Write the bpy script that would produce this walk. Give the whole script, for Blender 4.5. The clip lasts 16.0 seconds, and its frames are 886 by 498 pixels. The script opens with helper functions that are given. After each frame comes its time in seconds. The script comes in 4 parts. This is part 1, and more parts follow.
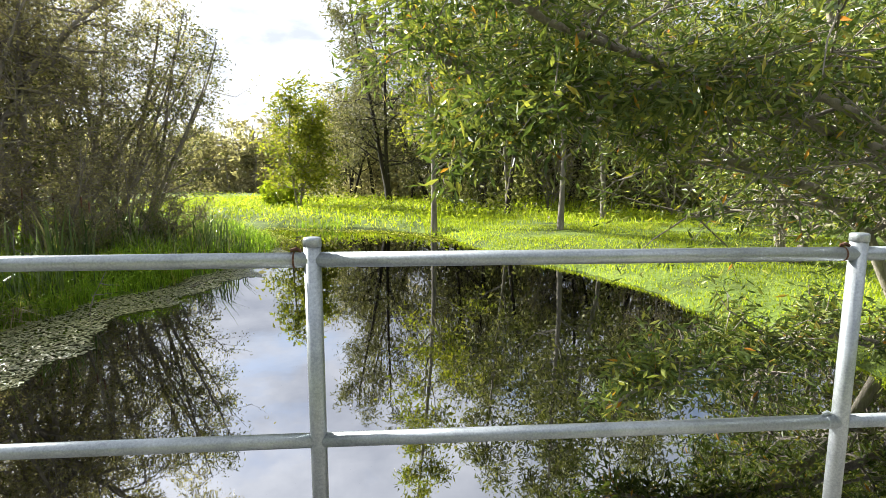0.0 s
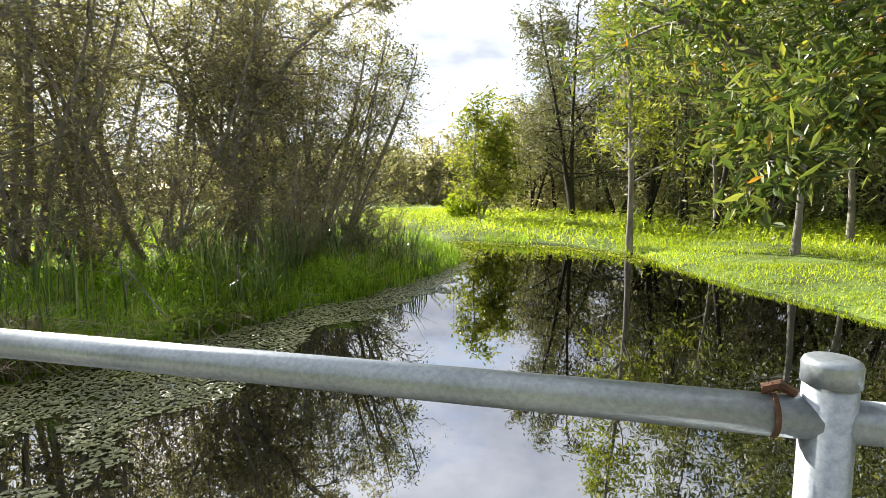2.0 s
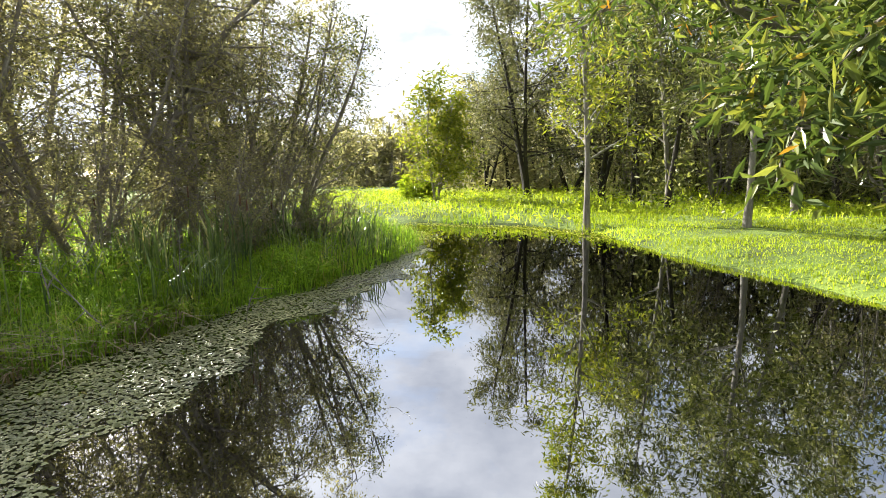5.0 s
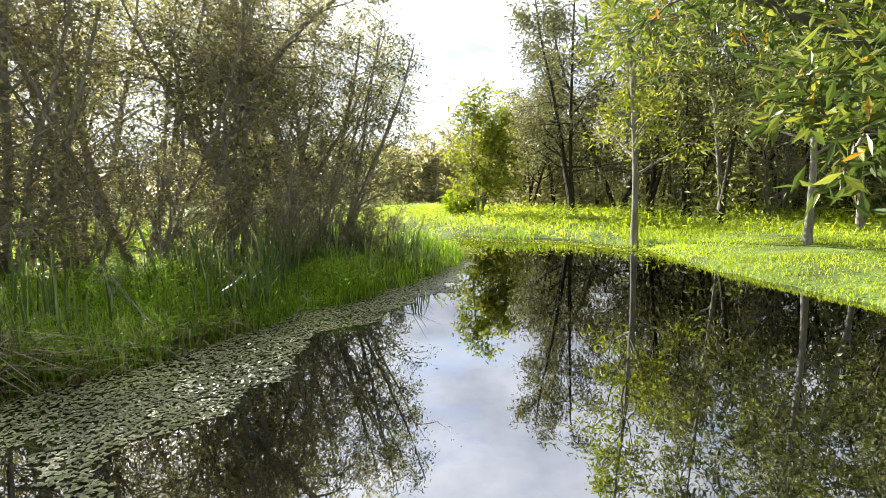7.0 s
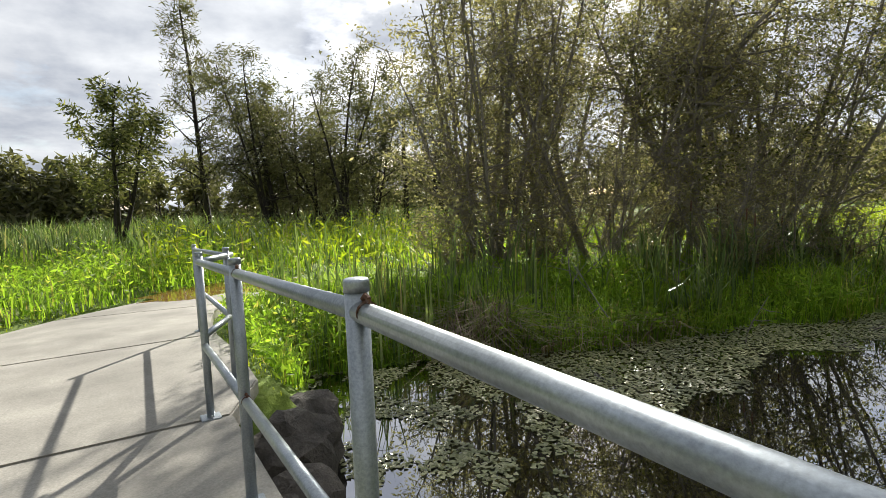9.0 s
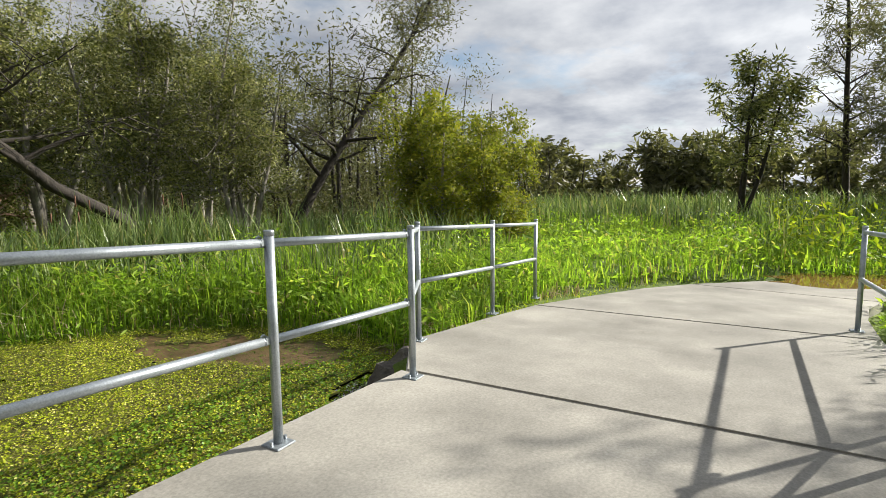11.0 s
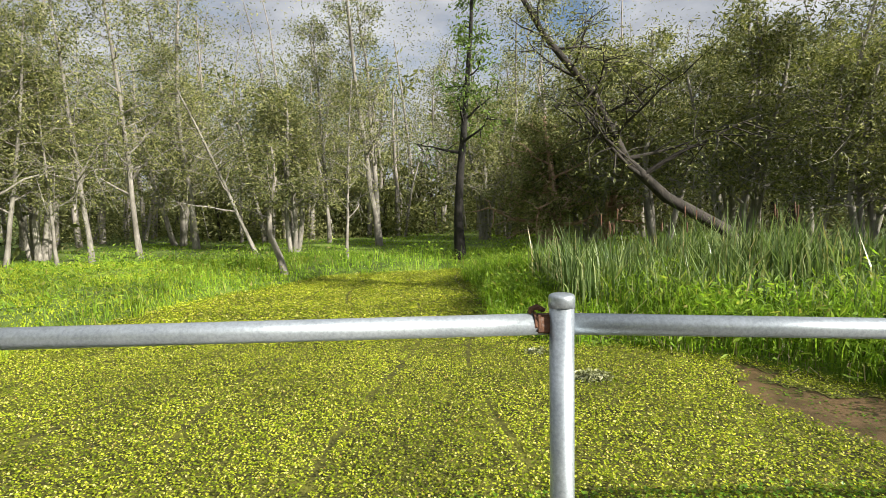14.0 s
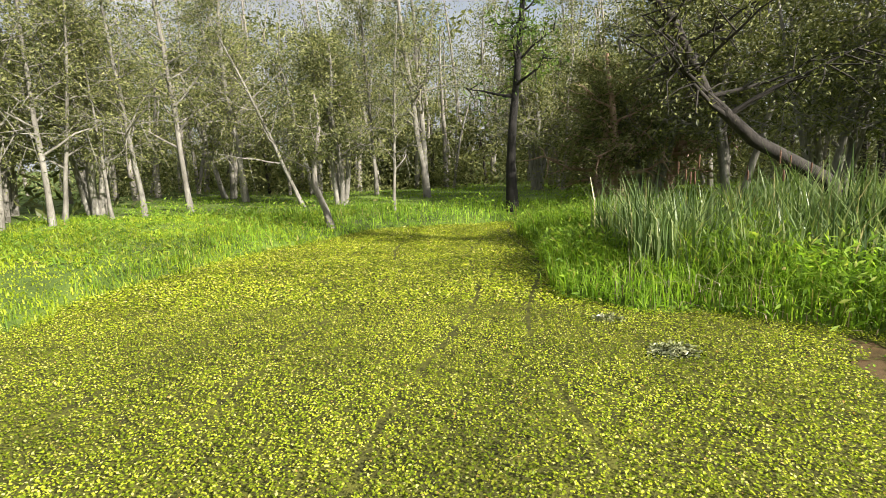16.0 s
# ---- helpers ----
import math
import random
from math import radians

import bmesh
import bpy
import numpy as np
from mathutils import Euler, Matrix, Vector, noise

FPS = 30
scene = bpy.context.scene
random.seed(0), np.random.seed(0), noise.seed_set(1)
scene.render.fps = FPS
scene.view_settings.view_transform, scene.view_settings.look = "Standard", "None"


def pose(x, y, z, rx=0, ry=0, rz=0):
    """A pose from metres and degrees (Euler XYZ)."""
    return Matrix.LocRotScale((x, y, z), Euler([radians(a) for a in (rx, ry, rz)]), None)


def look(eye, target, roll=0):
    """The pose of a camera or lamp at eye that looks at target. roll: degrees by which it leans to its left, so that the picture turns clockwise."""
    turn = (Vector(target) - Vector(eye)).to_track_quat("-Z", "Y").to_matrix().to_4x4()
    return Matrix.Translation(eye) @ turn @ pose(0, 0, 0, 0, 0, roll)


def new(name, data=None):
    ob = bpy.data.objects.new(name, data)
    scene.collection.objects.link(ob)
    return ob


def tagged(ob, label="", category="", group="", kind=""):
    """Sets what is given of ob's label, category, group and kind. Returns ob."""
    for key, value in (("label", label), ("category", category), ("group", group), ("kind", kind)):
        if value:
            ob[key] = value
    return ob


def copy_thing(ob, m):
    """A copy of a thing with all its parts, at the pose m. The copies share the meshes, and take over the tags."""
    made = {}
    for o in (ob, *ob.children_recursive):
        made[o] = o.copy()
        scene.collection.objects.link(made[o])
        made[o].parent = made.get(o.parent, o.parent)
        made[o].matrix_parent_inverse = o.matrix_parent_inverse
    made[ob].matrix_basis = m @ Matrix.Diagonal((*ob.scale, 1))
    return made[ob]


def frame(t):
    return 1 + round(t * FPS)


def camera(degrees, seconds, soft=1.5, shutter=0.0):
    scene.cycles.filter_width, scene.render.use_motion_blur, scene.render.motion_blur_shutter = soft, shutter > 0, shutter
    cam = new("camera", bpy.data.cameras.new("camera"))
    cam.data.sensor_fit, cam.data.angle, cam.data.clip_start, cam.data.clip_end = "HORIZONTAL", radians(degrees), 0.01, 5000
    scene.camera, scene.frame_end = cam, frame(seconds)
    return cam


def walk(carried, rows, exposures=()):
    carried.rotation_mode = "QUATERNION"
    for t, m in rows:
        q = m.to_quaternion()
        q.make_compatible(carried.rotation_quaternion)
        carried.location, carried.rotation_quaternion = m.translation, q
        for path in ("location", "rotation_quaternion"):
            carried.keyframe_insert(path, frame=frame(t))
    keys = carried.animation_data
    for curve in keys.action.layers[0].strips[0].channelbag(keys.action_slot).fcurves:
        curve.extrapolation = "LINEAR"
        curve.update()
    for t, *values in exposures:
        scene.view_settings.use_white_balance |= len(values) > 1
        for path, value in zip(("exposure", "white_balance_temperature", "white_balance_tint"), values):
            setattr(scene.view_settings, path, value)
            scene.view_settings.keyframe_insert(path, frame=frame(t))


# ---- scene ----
cam = camera(80.1, 16.0, 0.8)
PATH = [
    (0, (0.258, -1.495, 1.248), (0.405, 0.481, 0.977), -0.0),
    (0.5, (0.146, -1.309, 1.253), (-0.014, 0.667, 0.986), -0.3),
    (1, (0.024, -1.066, 1.25), (-0.342, 0.883, 0.992), -0.4),
    (1.5, (-0.073, -0.789, 1.247), (-0.547, 1.139, 1.006), -0.2),
    (2, (-0.247, -0.588, 1.245), (-0.745, 1.336, 1.023), -0.0),
    (2.5, (-0.329, -0.435, 1.31), (-0.798, 1.495, 1.079), -0.2),
    (3, (-0.38, -0.27, 1.261), (-0.789, 1.671, 1.009), -0.8),
    (3.5, (-0.407, -0.18, 1.25), (-0.765, 1.765, 0.95), -1.0),
    (6, (-0.493, -0.15, 1.233), (-0.816, 1.804, 0.959), -1.1),
    (6.5, (-0.488, -0.16, 1.228), (-0.85, 1.791, 0.978), -1.2),
    (7, (-0.481, -0.171, 1.211), (-0.967, 1.755, 0.978), -1.2),
    (7.5, (-0.446, -0.167, 1.212), (-1.163, 1.686, 0.985), -1.3),
    (8, (-0.467, -0.143, 1.209), (-1.514, 1.547, 0.99), -1.3),
    (8.5, (-0.5, -0.223, 1.203), (-1.909, 1.183, 1.005), -2.1),
    (9, (-0.613, -0.376, 1.221), (-2.321, 0.648, 1.037), -2.2),
    (9.5, (-0.71, -0.488, 1.221), (-2.62, 0.076, 1.046), -1.7),
    (10, (-0.808, -0.578, 1.197), (-2.799, -0.524, 1.016), -1.2),
    (10.2, (-0.866, -0.626, 1.19), (-2.851, -0.779, 1.003), -1.0),
    (12.3, (-1.238, -1.108, 1.25), (-2.05, -2.92, 1.019), -1.7),
    (12.5, (-1.254, -1.197, 1.255), (-1.937, -3.064, 1.039), -1.9),
    (13, (-1.306, -1.392, 1.265), (-1.71, -3.342, 1.086), -1.6),
    (13.5, (-1.322, -1.504, 1.256), (-1.528, -3.487, 1.097), -1.2),
    (14, (-1.309, -1.727, 1.254), (-1.385, -3.719, 1.091), -1.2),
    (14.5, (-1.321, -1.978, 1.227), (-1.306, -3.969, 1.041), -1.3),
    (15, (-1.321, -2.196, 1.22), (-1.246, -4.183, 1.001), -1.5),
    (15.5, (-1.284, -2.362, 1.212), (-1.176, -4.341, 0.941), -1.7),
    (16, (-1.218, -2.489, 1.237), (-1.11, -4.456, 0.894), -2.0),
]
walk(cam, [(t, look(eye, target, roll)) for t, eye, target, roll in PATH], [(0, 1.8), (2.0, 1.7), (3.5, 1.85), (6.0, 1.9), (7.5, 1.9), (8.5, 1.35), (9.0, 1.05), (10.2, 0.9), (12.3, 1.15), (14.0, 1.2), (15.5, 1.15), (16, 1.3)])

# ---------------------------------------------------------------- world and sun
SUN_YAW, SUN_EL = 52.0, 27.0
world = bpy.data.worlds.new("world")
scene.world = world
world.use_nodes = True
wt = world.node_tree
wt.nodes.clear()


def wn(kind, **kw):
    n = wt.nodes.new(kind)
    for k, v in kw.items():
        n.inputs[k].default_value = v
    return n


w_out, w_bg = wn("ShaderNodeOutputWorld"), wn("ShaderNodeBackground", Strength=1.0)
sky = wn("ShaderNodeTexSky")
sky.sky_type, sky.sun_disc = "NISHITA", False
sky.sun_elevation, sky.sun_rotation = radians(SUN_EL), radians(-SUN_YAW)
w_co = wn("ShaderNodeTexCoord")
w_sep = wn("ShaderNodeSeparateXYZ")
wt.links.new(w_co.outputs["Generated"], w_sep.inputs[0])
w_up = wn("ShaderNodeMath")
w_up.operation, w_up.inputs[1].default_value = "ADD", 0.22
w_abs = wn("ShaderNodeMath")
w_abs.operation = "ABSOLUTE"
wt.links.new(w_sep.outputs[2], w_abs.inputs[0])
wt.links.new(w_abs.outputs[0], w_up.inputs[0])
w_cmb = wn("ShaderNodeCombineXYZ")
for k in (0, 1):
    d = wn("ShaderNodeMath")
    d.operation = "DIVIDE"
    wt.links.new(w_sep.outputs[k], d.inputs[0])
    wt.links.new(w_up.outputs[0], d.inputs[1])
    wt.links.new(d.outputs[0], w_cmb.inputs[k])
w_n = wn("ShaderNodeTexNoise", Scale=1.25, Detail=8.0, Roughness=0.58)
wt.links.new(w_cmb.outputs[0], w_n.inputs["Vector"])
w_mask = wn("ShaderNodeMapRange")
w_mask.inputs[1].default_value, w_mask.inputs[2].default_value = 0.33, 0.48
wt.links.new(w_n.outputs["Fac"], w_mask.inputs[0])
w_n2 = wn("ShaderNodeTexNoise", Scale=2.2, Detail=6.0, Roughness=0.55)
wt.links.new(w_cmb.outputs[0], w_n2.inputs["Vector"])
w_cl = wn("ShaderNodeValToRGB")
w_cl.color_ramp.elements[0].position, w_cl.color_ramp.elements[1].position = 0.36, 0.62
w_cl.color_ramp.elements[0].color, w_cl.color_ramp.elements[1].color = (0.19, 0.205, 0.235, 1), (0.35, 0.36, 0.375, 1)
wt.links.new(w_n2.outputs["Fac"], w_cl.inputs[0])
w_sk = wn("ShaderNodeVectorMath")
w_sk.operation = "SCALE"
w_sk.inputs["Scale"].default_value = 0.06
wt.links.new(sky.outputs[0], w_sk.inputs[0])
w_mix = wn("ShaderNodeMix")
w_mix.data_type = "RGBA"
wt.links.new(w_mask.outputs[0], w_mix.inputs[0])
wt.links.new(w_sk.outputs[0], w_mix.inputs[6])
wt.links.new(w_cl.outputs[0], w_mix.inputs[7])
w_dot = wn("ShaderNodeVectorMath")
w_dot.operation = "DOT_PRODUCT"
w_dot.inputs[1].default_value = (-math.sin(radians(SUN_YAW)) * math.cos(radians(SUN_EL)), math.cos(radians(SUN_YAW)) * math.cos(radians(SUN_EL)), math.sin(radians(SUN_EL)))
wt.links.new(w_co.outputs["Generated"], w_dot.inputs[0])
w_halo = wn("ShaderNodeMapRange")
w_halo.interpolation_type = "SMOOTHSTEP"
w_halo.inputs[1].default_value, w_halo.inputs[2].default_value = 0.2, 1.0
w_halo.inputs[3].default_value, w_halo.inputs[4].default_value = 0.9, 1.4
wt.links.new(w_dot.outputs["Value"], w_halo.inputs[0])
w_glow = wn("ShaderNodeVectorMath")
w_glow.operation = "SCALE"
wt.links.new(w_mix.outputs[2], w_glow.inputs[0])
wt.links.new(w_halo.outputs[0], w_glow.inputs["Scale"])
wt.links.new(w_glow.outputs[0], w_bg.inputs[0])
wt.links.new(w_bg.outputs[0], w_out.inputs[0])

sun_data = bpy.data.lights.new("sun", "SUN")
sun_data.energy, sun_data.angle, sun_data.color = 5.0, radians(0.6), (1.0, 0.95, 0.85)
sun = new("sun", sun_data)
ce = math.cos(radians(SUN_EL))
sun_to = Vector((-math.sin(radians(SUN_YAW)) * ce, math.cos(radians(SUN_YAW)) * ce, math.sin(radians(SUN_EL))))
sun.matrix_world = look(sun_to * 60, (0, 0, 0))

# ---------------------------------------------------------------- materials


def material(name):
    m = bpy.data.materials.new(name)
    m.use_nodes = True
    m.node_tree.nodes.clear()
    out = m.node_tree.nodes.new("ShaderNodeOutputMaterial")
    return m, m.node_tree, out


def node(nt, kind, **kw):
    n = nt.nodes.new(kind)
    for k, v in kw.items():
        n.inputs[k].default_value = v
    return n


def ramp(nt, fac, stops):
    r = nt.nodes.new("ShaderNodeValToRGB")
    e = r.color_ramp.elements
    while len(e) < len(stops):
        e.new(0.5)
    for el, (p, c) in zip(e, stops):
        el.position, el.color = p, (*c, 1)
    nt.links.new(fac, r.inputs[0])
    return r.outputs[0]


def mixed(nt, fac, a, b, mode="MIX"):
    n = nt.nodes.new("ShaderNodeMix")
    n.data_type, n.blend_type = "RGBA", mode
    for sock, v in ((n.inputs[0], fac), (n.inputs[6], a), (n.inputs[7], b)):
        if isinstance(v, (int, float)):
            sock.default_value = v
        elif isinstance(v, tuple):
            sock.default_value = (*v, 1)
        else:
            nt.links.new(v, sock)
    return n.outputs[2]


def noise_at(nt, scale, detail=4.0, rough=0.55, stretch=None):
    co = nt.nodes.new("ShaderNodeTexCoord")
    vec = co.outputs["Object"]
    if stretch:
        mp = nt.nodes.new("ShaderNodeMapping")
        mp.inputs["Scale"].default_value = stretch
        nt.links.new(vec, mp.inputs[0])
        vec = mp.outputs[0]
    n = node(nt, "ShaderNodeTexNoise", Scale=scale, Detail=detail, Roughness=rough)
    nt.links.new(vec, n.inputs["Vector"])
    return n.outputs["Fac"]


def bumped(nt, height, strength, distance):
    b = node(nt, "ShaderNodeBump", Strength=strength, Distance=distance)
    nt.links.new(height, b.inputs["Height"])
    return b.outputs[0]


def foliage(name, stops, trans=0.35, rough=0.45, big=0.6, spec=0.25):
    """Leaf or blade: colour by island, patchy over the plant, with light coming through."""
    m, nt, out = material(name)
    g = nt.nodes.new("ShaderNodeNewGeometry")
    col = ramp(nt, g.outputs["Random Per Island"], stops)
    patch = ramp(nt, noise_at(nt, big, 3.0), [(0.3, (0.62, 0.62, 0.6)), (0.7, (1.3, 1.25, 1.1))])
    col = mixed(nt, 1.0, col, patch, "MULTIPLY")
    p = node(nt, "ShaderNodeBsdfPrincipled", Roughness=rough)
    p.inputs["Specular IOR Level"].default_value = spec
    nt.links.new(col, p.inputs["Base Color"])
    t = nt.nodes.new("ShaderNodeBsdfTranslucent")
    nt.links.new(mixed(nt, 1.0, col, (1.25, 1.3, 0.7), "MULTIPLY"), t.inputs[0])
    x = node(nt, "ShaderNodeMixShader", Fac=trans)
    nt.links.new(p.outputs[0], x.inputs[1])
    nt.links.new(t.outputs[0], x.inputs[2])
    nt.links.new(x.outputs[0], out.inputs[0])
    return m


def surface(name, stops, scale, rough=0.8, metal=0.0, bump=0.3, dist=0.01, fine=None, stretch=None, spec=0.4, big=None):
    """Plain surface: colour from noise at two scales, with relief."""
    m, nt, out = material(name)
    n1 = noise_at(nt, scale, 6.0, 0.6, stretch)
    col = ramp(nt, n1, stops)
    n2 = noise_at(nt, fine or scale * 9, 5.0, 0.65, stretch)
    col = mixed(nt, 0.55, col, ramp(nt, n2, [(0.3, (0.55, 0.55, 0.55)), (0.7, (1.3, 1.3, 1.3))]), "MULTIPLY")
    if big:
        col = mixed(nt, 0.6, col, ramp(nt, noise_at(nt, big, 3.0), [(0.35, (0.6, 0.6, 0.6)), (0.65, (1.2, 1.2, 1.2))]), "MULTIPLY")
    p = node(nt, "ShaderNodeBsdfPrincipled", Roughness=rough, Metallic=metal)
    p.inputs["Specular IOR Level"].default_value = spec
    nt.links.new(col, p.inputs["Base Color"])
    nt.links.new(bumped(nt, n2, bump, dist), p.inputs["Normal"])
    nt.links.new(p.outputs[0], out.inputs[0])
    return m


M = {}
M["galv"] = surface("galvanised_steel", [(0.3, (0.31, 0.345, 0.375)), (0.7, (0.44, 0.48, 0.51))], 9, 0.42, 0.7, 0.15, 0.002, fine=140)
M["rust"] = surface("rusty_steel", [(0.35, (0.07, 0.035, 0.022)), (0.55, (0.14, 0.065, 0.035)), (0.75, (0.28, 0.25, 0.23))], 40, 0.9, 0.0, 0.6, 0.004)
M["concrete"] = surface("concrete", [(0.3, (0.24, 0.228, 0.20)), (0.7, (0.37, 0.352, 0.31))], 1.3, 0.85, 0, 0.25, 0.004, fine=60, big=0.9)
M["joint"] = surface("joint_filler", [(0.3, (0.03, 0.03, 0.03)), (0.7, (0.07, 0.065, 0.06))], 20, 0.9)
M["rock"] = surface("dark_rock", [(0.3, (0.05, 0.045, 0.04)), (0.7, (0.16, 0.14, 0.12))], 4, 0.85, 0, 0.8, 0.03, fine=30)
M["soil"] = surface("ground_cover", [(0.3, (0.055, 0.075, 0.014)), (0.5, (0.11, 0.17, 0.022)), (0.7, (0.2, 0.27, 0.04))], 0.9, 0.95, 0, 0.8, 0.05, fine=14, big=0.15)
M["mud"] = surface("wet_mud", [(0.3, (0.05, 0.034, 0.016)), (0.5, (0.12, 0.075, 0.04)), (0.7, (0.17, 0.10, 0.055))], 2.2, 0.35, 0, 0.4, 0.02, fine=40)
M["bark_grey"] = surface("grey_bark", [(0.3, (0.15, 0.13, 0.11)), (0.7, (0.33, 0.30, 0.26))], 6, 0.9, 0, 0.8, 0.02, stretch=(1, 1, 0.25))
M["bark_pale"] = surface("pale_paper_bark", [(0.3, (0.11, 0.098, 0.08)), (0.5, (0.20, 0.183, 0.155)), (0.7, (0.34, 0.315, 0.275))], 5, 0.85, 0, 0.7, 0.02, stretch=(1, 1, 0.3))
M["bark_pink"] = surface("pinkish_bark", [(0.3, (0.24, 0.13, 0.09)), (0.7, (0.48, 0.33, 0.25))], 5, 0.85, 0, 0.7, 0.02, stretch=(1, 1, 0.3))
M["bark_burnt"] = surface("charred_bark", [(0.3, (0.008, 0.007, 0.006)), (0.7, (0.03, 0.026, 0.022))], 8, 0.9, 0, 0.9, 0.03, stretch=(1, 1, 0.3))
M["bark_dark"] = surface("dark_bark", [(0.3, (0.018, 0.015, 0.012)), (0.7, (0.06, 0.05, 0.042))], 6, 0.9, 0, 0.8, 0.02, stretch=(1, 1, 0.25))
M["leaf_olive"] = foliage("olive_leaf", [(0.0, (0.055, 0.072, 0.025)), (0.5, (0.145, 0.162, 0.06)), (1.0, (0.34, 0.345, 0.155))], 0.32)
M["leaf_regrowth"] = foliage("regrowth_leaf", [(0.0, (0.06, 0.11, 0.02)), (0.5, (0.11, 0.18, 0.03)), (1.0, (0.17, 0.25, 0.05))], 0.3)
M["leaf_grey"] = foliage("grey_green_leaf", [(0.0, (0.075, 0.08, 0.045)), (0.5, (0.12, 0.125, 0.07)), (1.0, (0.17, 0.165, 0.10))], 0.4)
M["leaf_brown"] = foliage("needle_leaf", [(0.0, (0.17, 0.16, 0.12)), (0.5, (0.28, 0.26, 0.19)), (1.0, (0.42, 0.39, 0.28))], 0.52)
M["leaf_yellow"] = foliage("yellow_green_leaf", [(0.0, (0.12, 0.155, 0.025)), (0.5, (0.22, 0.255, 0.038)), (1.0, (0.33, 0.32, 0.055))], 0.45)
M["leaf_bright"] = foliage("glossy_leaf", [(0.0, (0.06, 0.10, 0.03)), (0.5, (0.125, 0.175, 0.05)), (0.85, (0.25, 0.29, 0.08)), (0.98, (0.40, 0.40, 0.09)), (1.0, (0.5, 0.2, 0.03))], 0.36, 0.3)
M["grass"] = foliage("grass_blade", [(0.0, (0.12, 0.21, 0.03)), (0.5, (0.24, 0.39, 0.05)), (0.9, (0.38, 0.52, 0.075)), (1.0, (0.40, 0.34, 0.15))], 0.6, 0.5, 0.35)
M["grass_lime"] = foliage("lime_grass", [(0.0, (0.2, 0.28, 0.02)), (0.5, (0.34, 0.44, 0.03)), (1.0, (0.5, 0.55, 0.07))], 0.45, 0.5, 0.35)
M["reed"] = foliage("reed_blade", [(0.0, (0.07, 0.12, 0.045)), (0.5, (0.15, 0.22, 0.085)), (0.9, (0.28, 0.34, 0.17)), (1.0, (0.42, 0.36, 0.2))], 0.35, 0.3, 0.5)
M["straw"] = foliage("dead_straw", [(0.0, (0.2, 0.15, 0.11)), (0.5, (0.34, 0.28, 0.21)), (1.0, (0.5, 0.44, 0.36))], 0.3, 0.8)
M["weed"] = foliage("floating_weed_leaf", [(0.0, (0.10, 0.15, 0.010)), (0.45, (0.25, 0.32, 0.018)), (0.85, (0.46, 0.49, 0.05)), (0.97, (0.60, 0.60, 0.24)), (1.0, (0.36, 0.22, 0.06))], 0.25, 0.45, 0.8, 0.15)
M["weed_green"] = foliage("green_weed_leaf", [(0.0, (0.06, 0.13, 0.012)), (0.5, (0.12, 0.24, 0.02)), (1.0, (0.2, 0.33, 0.035))], 0.3, 0.4, 0.8)
M["pad"] = foliage("small_lily_pad", [(0.0, (0.15, 0.17, 0.08)), (0.6, (0.27, 0.29, 0.15)), (1.0, (0.42, 0.42, 0.27))], 0.05, 0.32, 0.8, 0.5)
M["weed_base"] = surface("weed_mat", [(0.3, (0.035, 0.032, 0.008)), (0.5, (0.10, 0.10, 0.014)), (0.72, (0.18, 0.18, 0.02))], 5, 0.8, 0, 0.8, 0.02, fine=60, big=0.9)


def water_material():
    """Still water: dark below, a mirror whose strength grows towards grazing."""
    m, nt, out = material("dark_pond_water")
    n = noise_at(nt, 1.6, 3.0, 0.5)
    nrm = bumped(nt, n, 0.04, 0.03)
    p = node(nt, "ShaderNodeBsdfDiffuse")
    p.inputs[0].default_value = (0.014, 0.010, 0.006, 1)
    g = node(nt, "ShaderNodeBsdfGlossy", Roughness=0.015)
    g.inputs[0].default_value = (0.46, 0.465, 0.49, 1)
    nt.links.new(nrm, g.inputs["Normal"])
    fr = node(nt, "ShaderNodeFresnel", IOR=1.36)
    mr = node(nt, "ShaderNodeMapRange")
    mr.inputs[3].default_value, mr.inputs[4].default_value = 0.03, 1.0
    nt.links.new(fr.outputs[0], mr.inputs[0])
    x = node(nt, "ShaderNodeMixShader")
    nt.links.new(mr.outputs[0], x.inputs[0])
    nt.links.new(p.outputs[0], x.inputs[1])
    nt.links.new(g.outputs[0], x.inputs[2])
    nt.links.new(x.outputs[0], out.inputs[0])
    return m


M["water"] = water_material()


def puddle_material():
    m, nt, out = material("brown_puddle_water")
    p = node(nt, "ShaderNodeBsdfPrincipled", Roughness=0.06)
    p.inputs["Base Color"].default_value = (0.16, 0.075, 0.03, 1)
    p.inputs["IOR"].default_value = 1.33
    nt.links.new(bumped(nt, noise_at(nt, 5, 3.0), 0.05, 0.02), p.inputs["Normal"])
    nt.links.new(p.outputs[0], out.inputs[0])
    return m


M["puddle"] = puddle_material()

# ---------------------------------------------------------------- mesh helpers


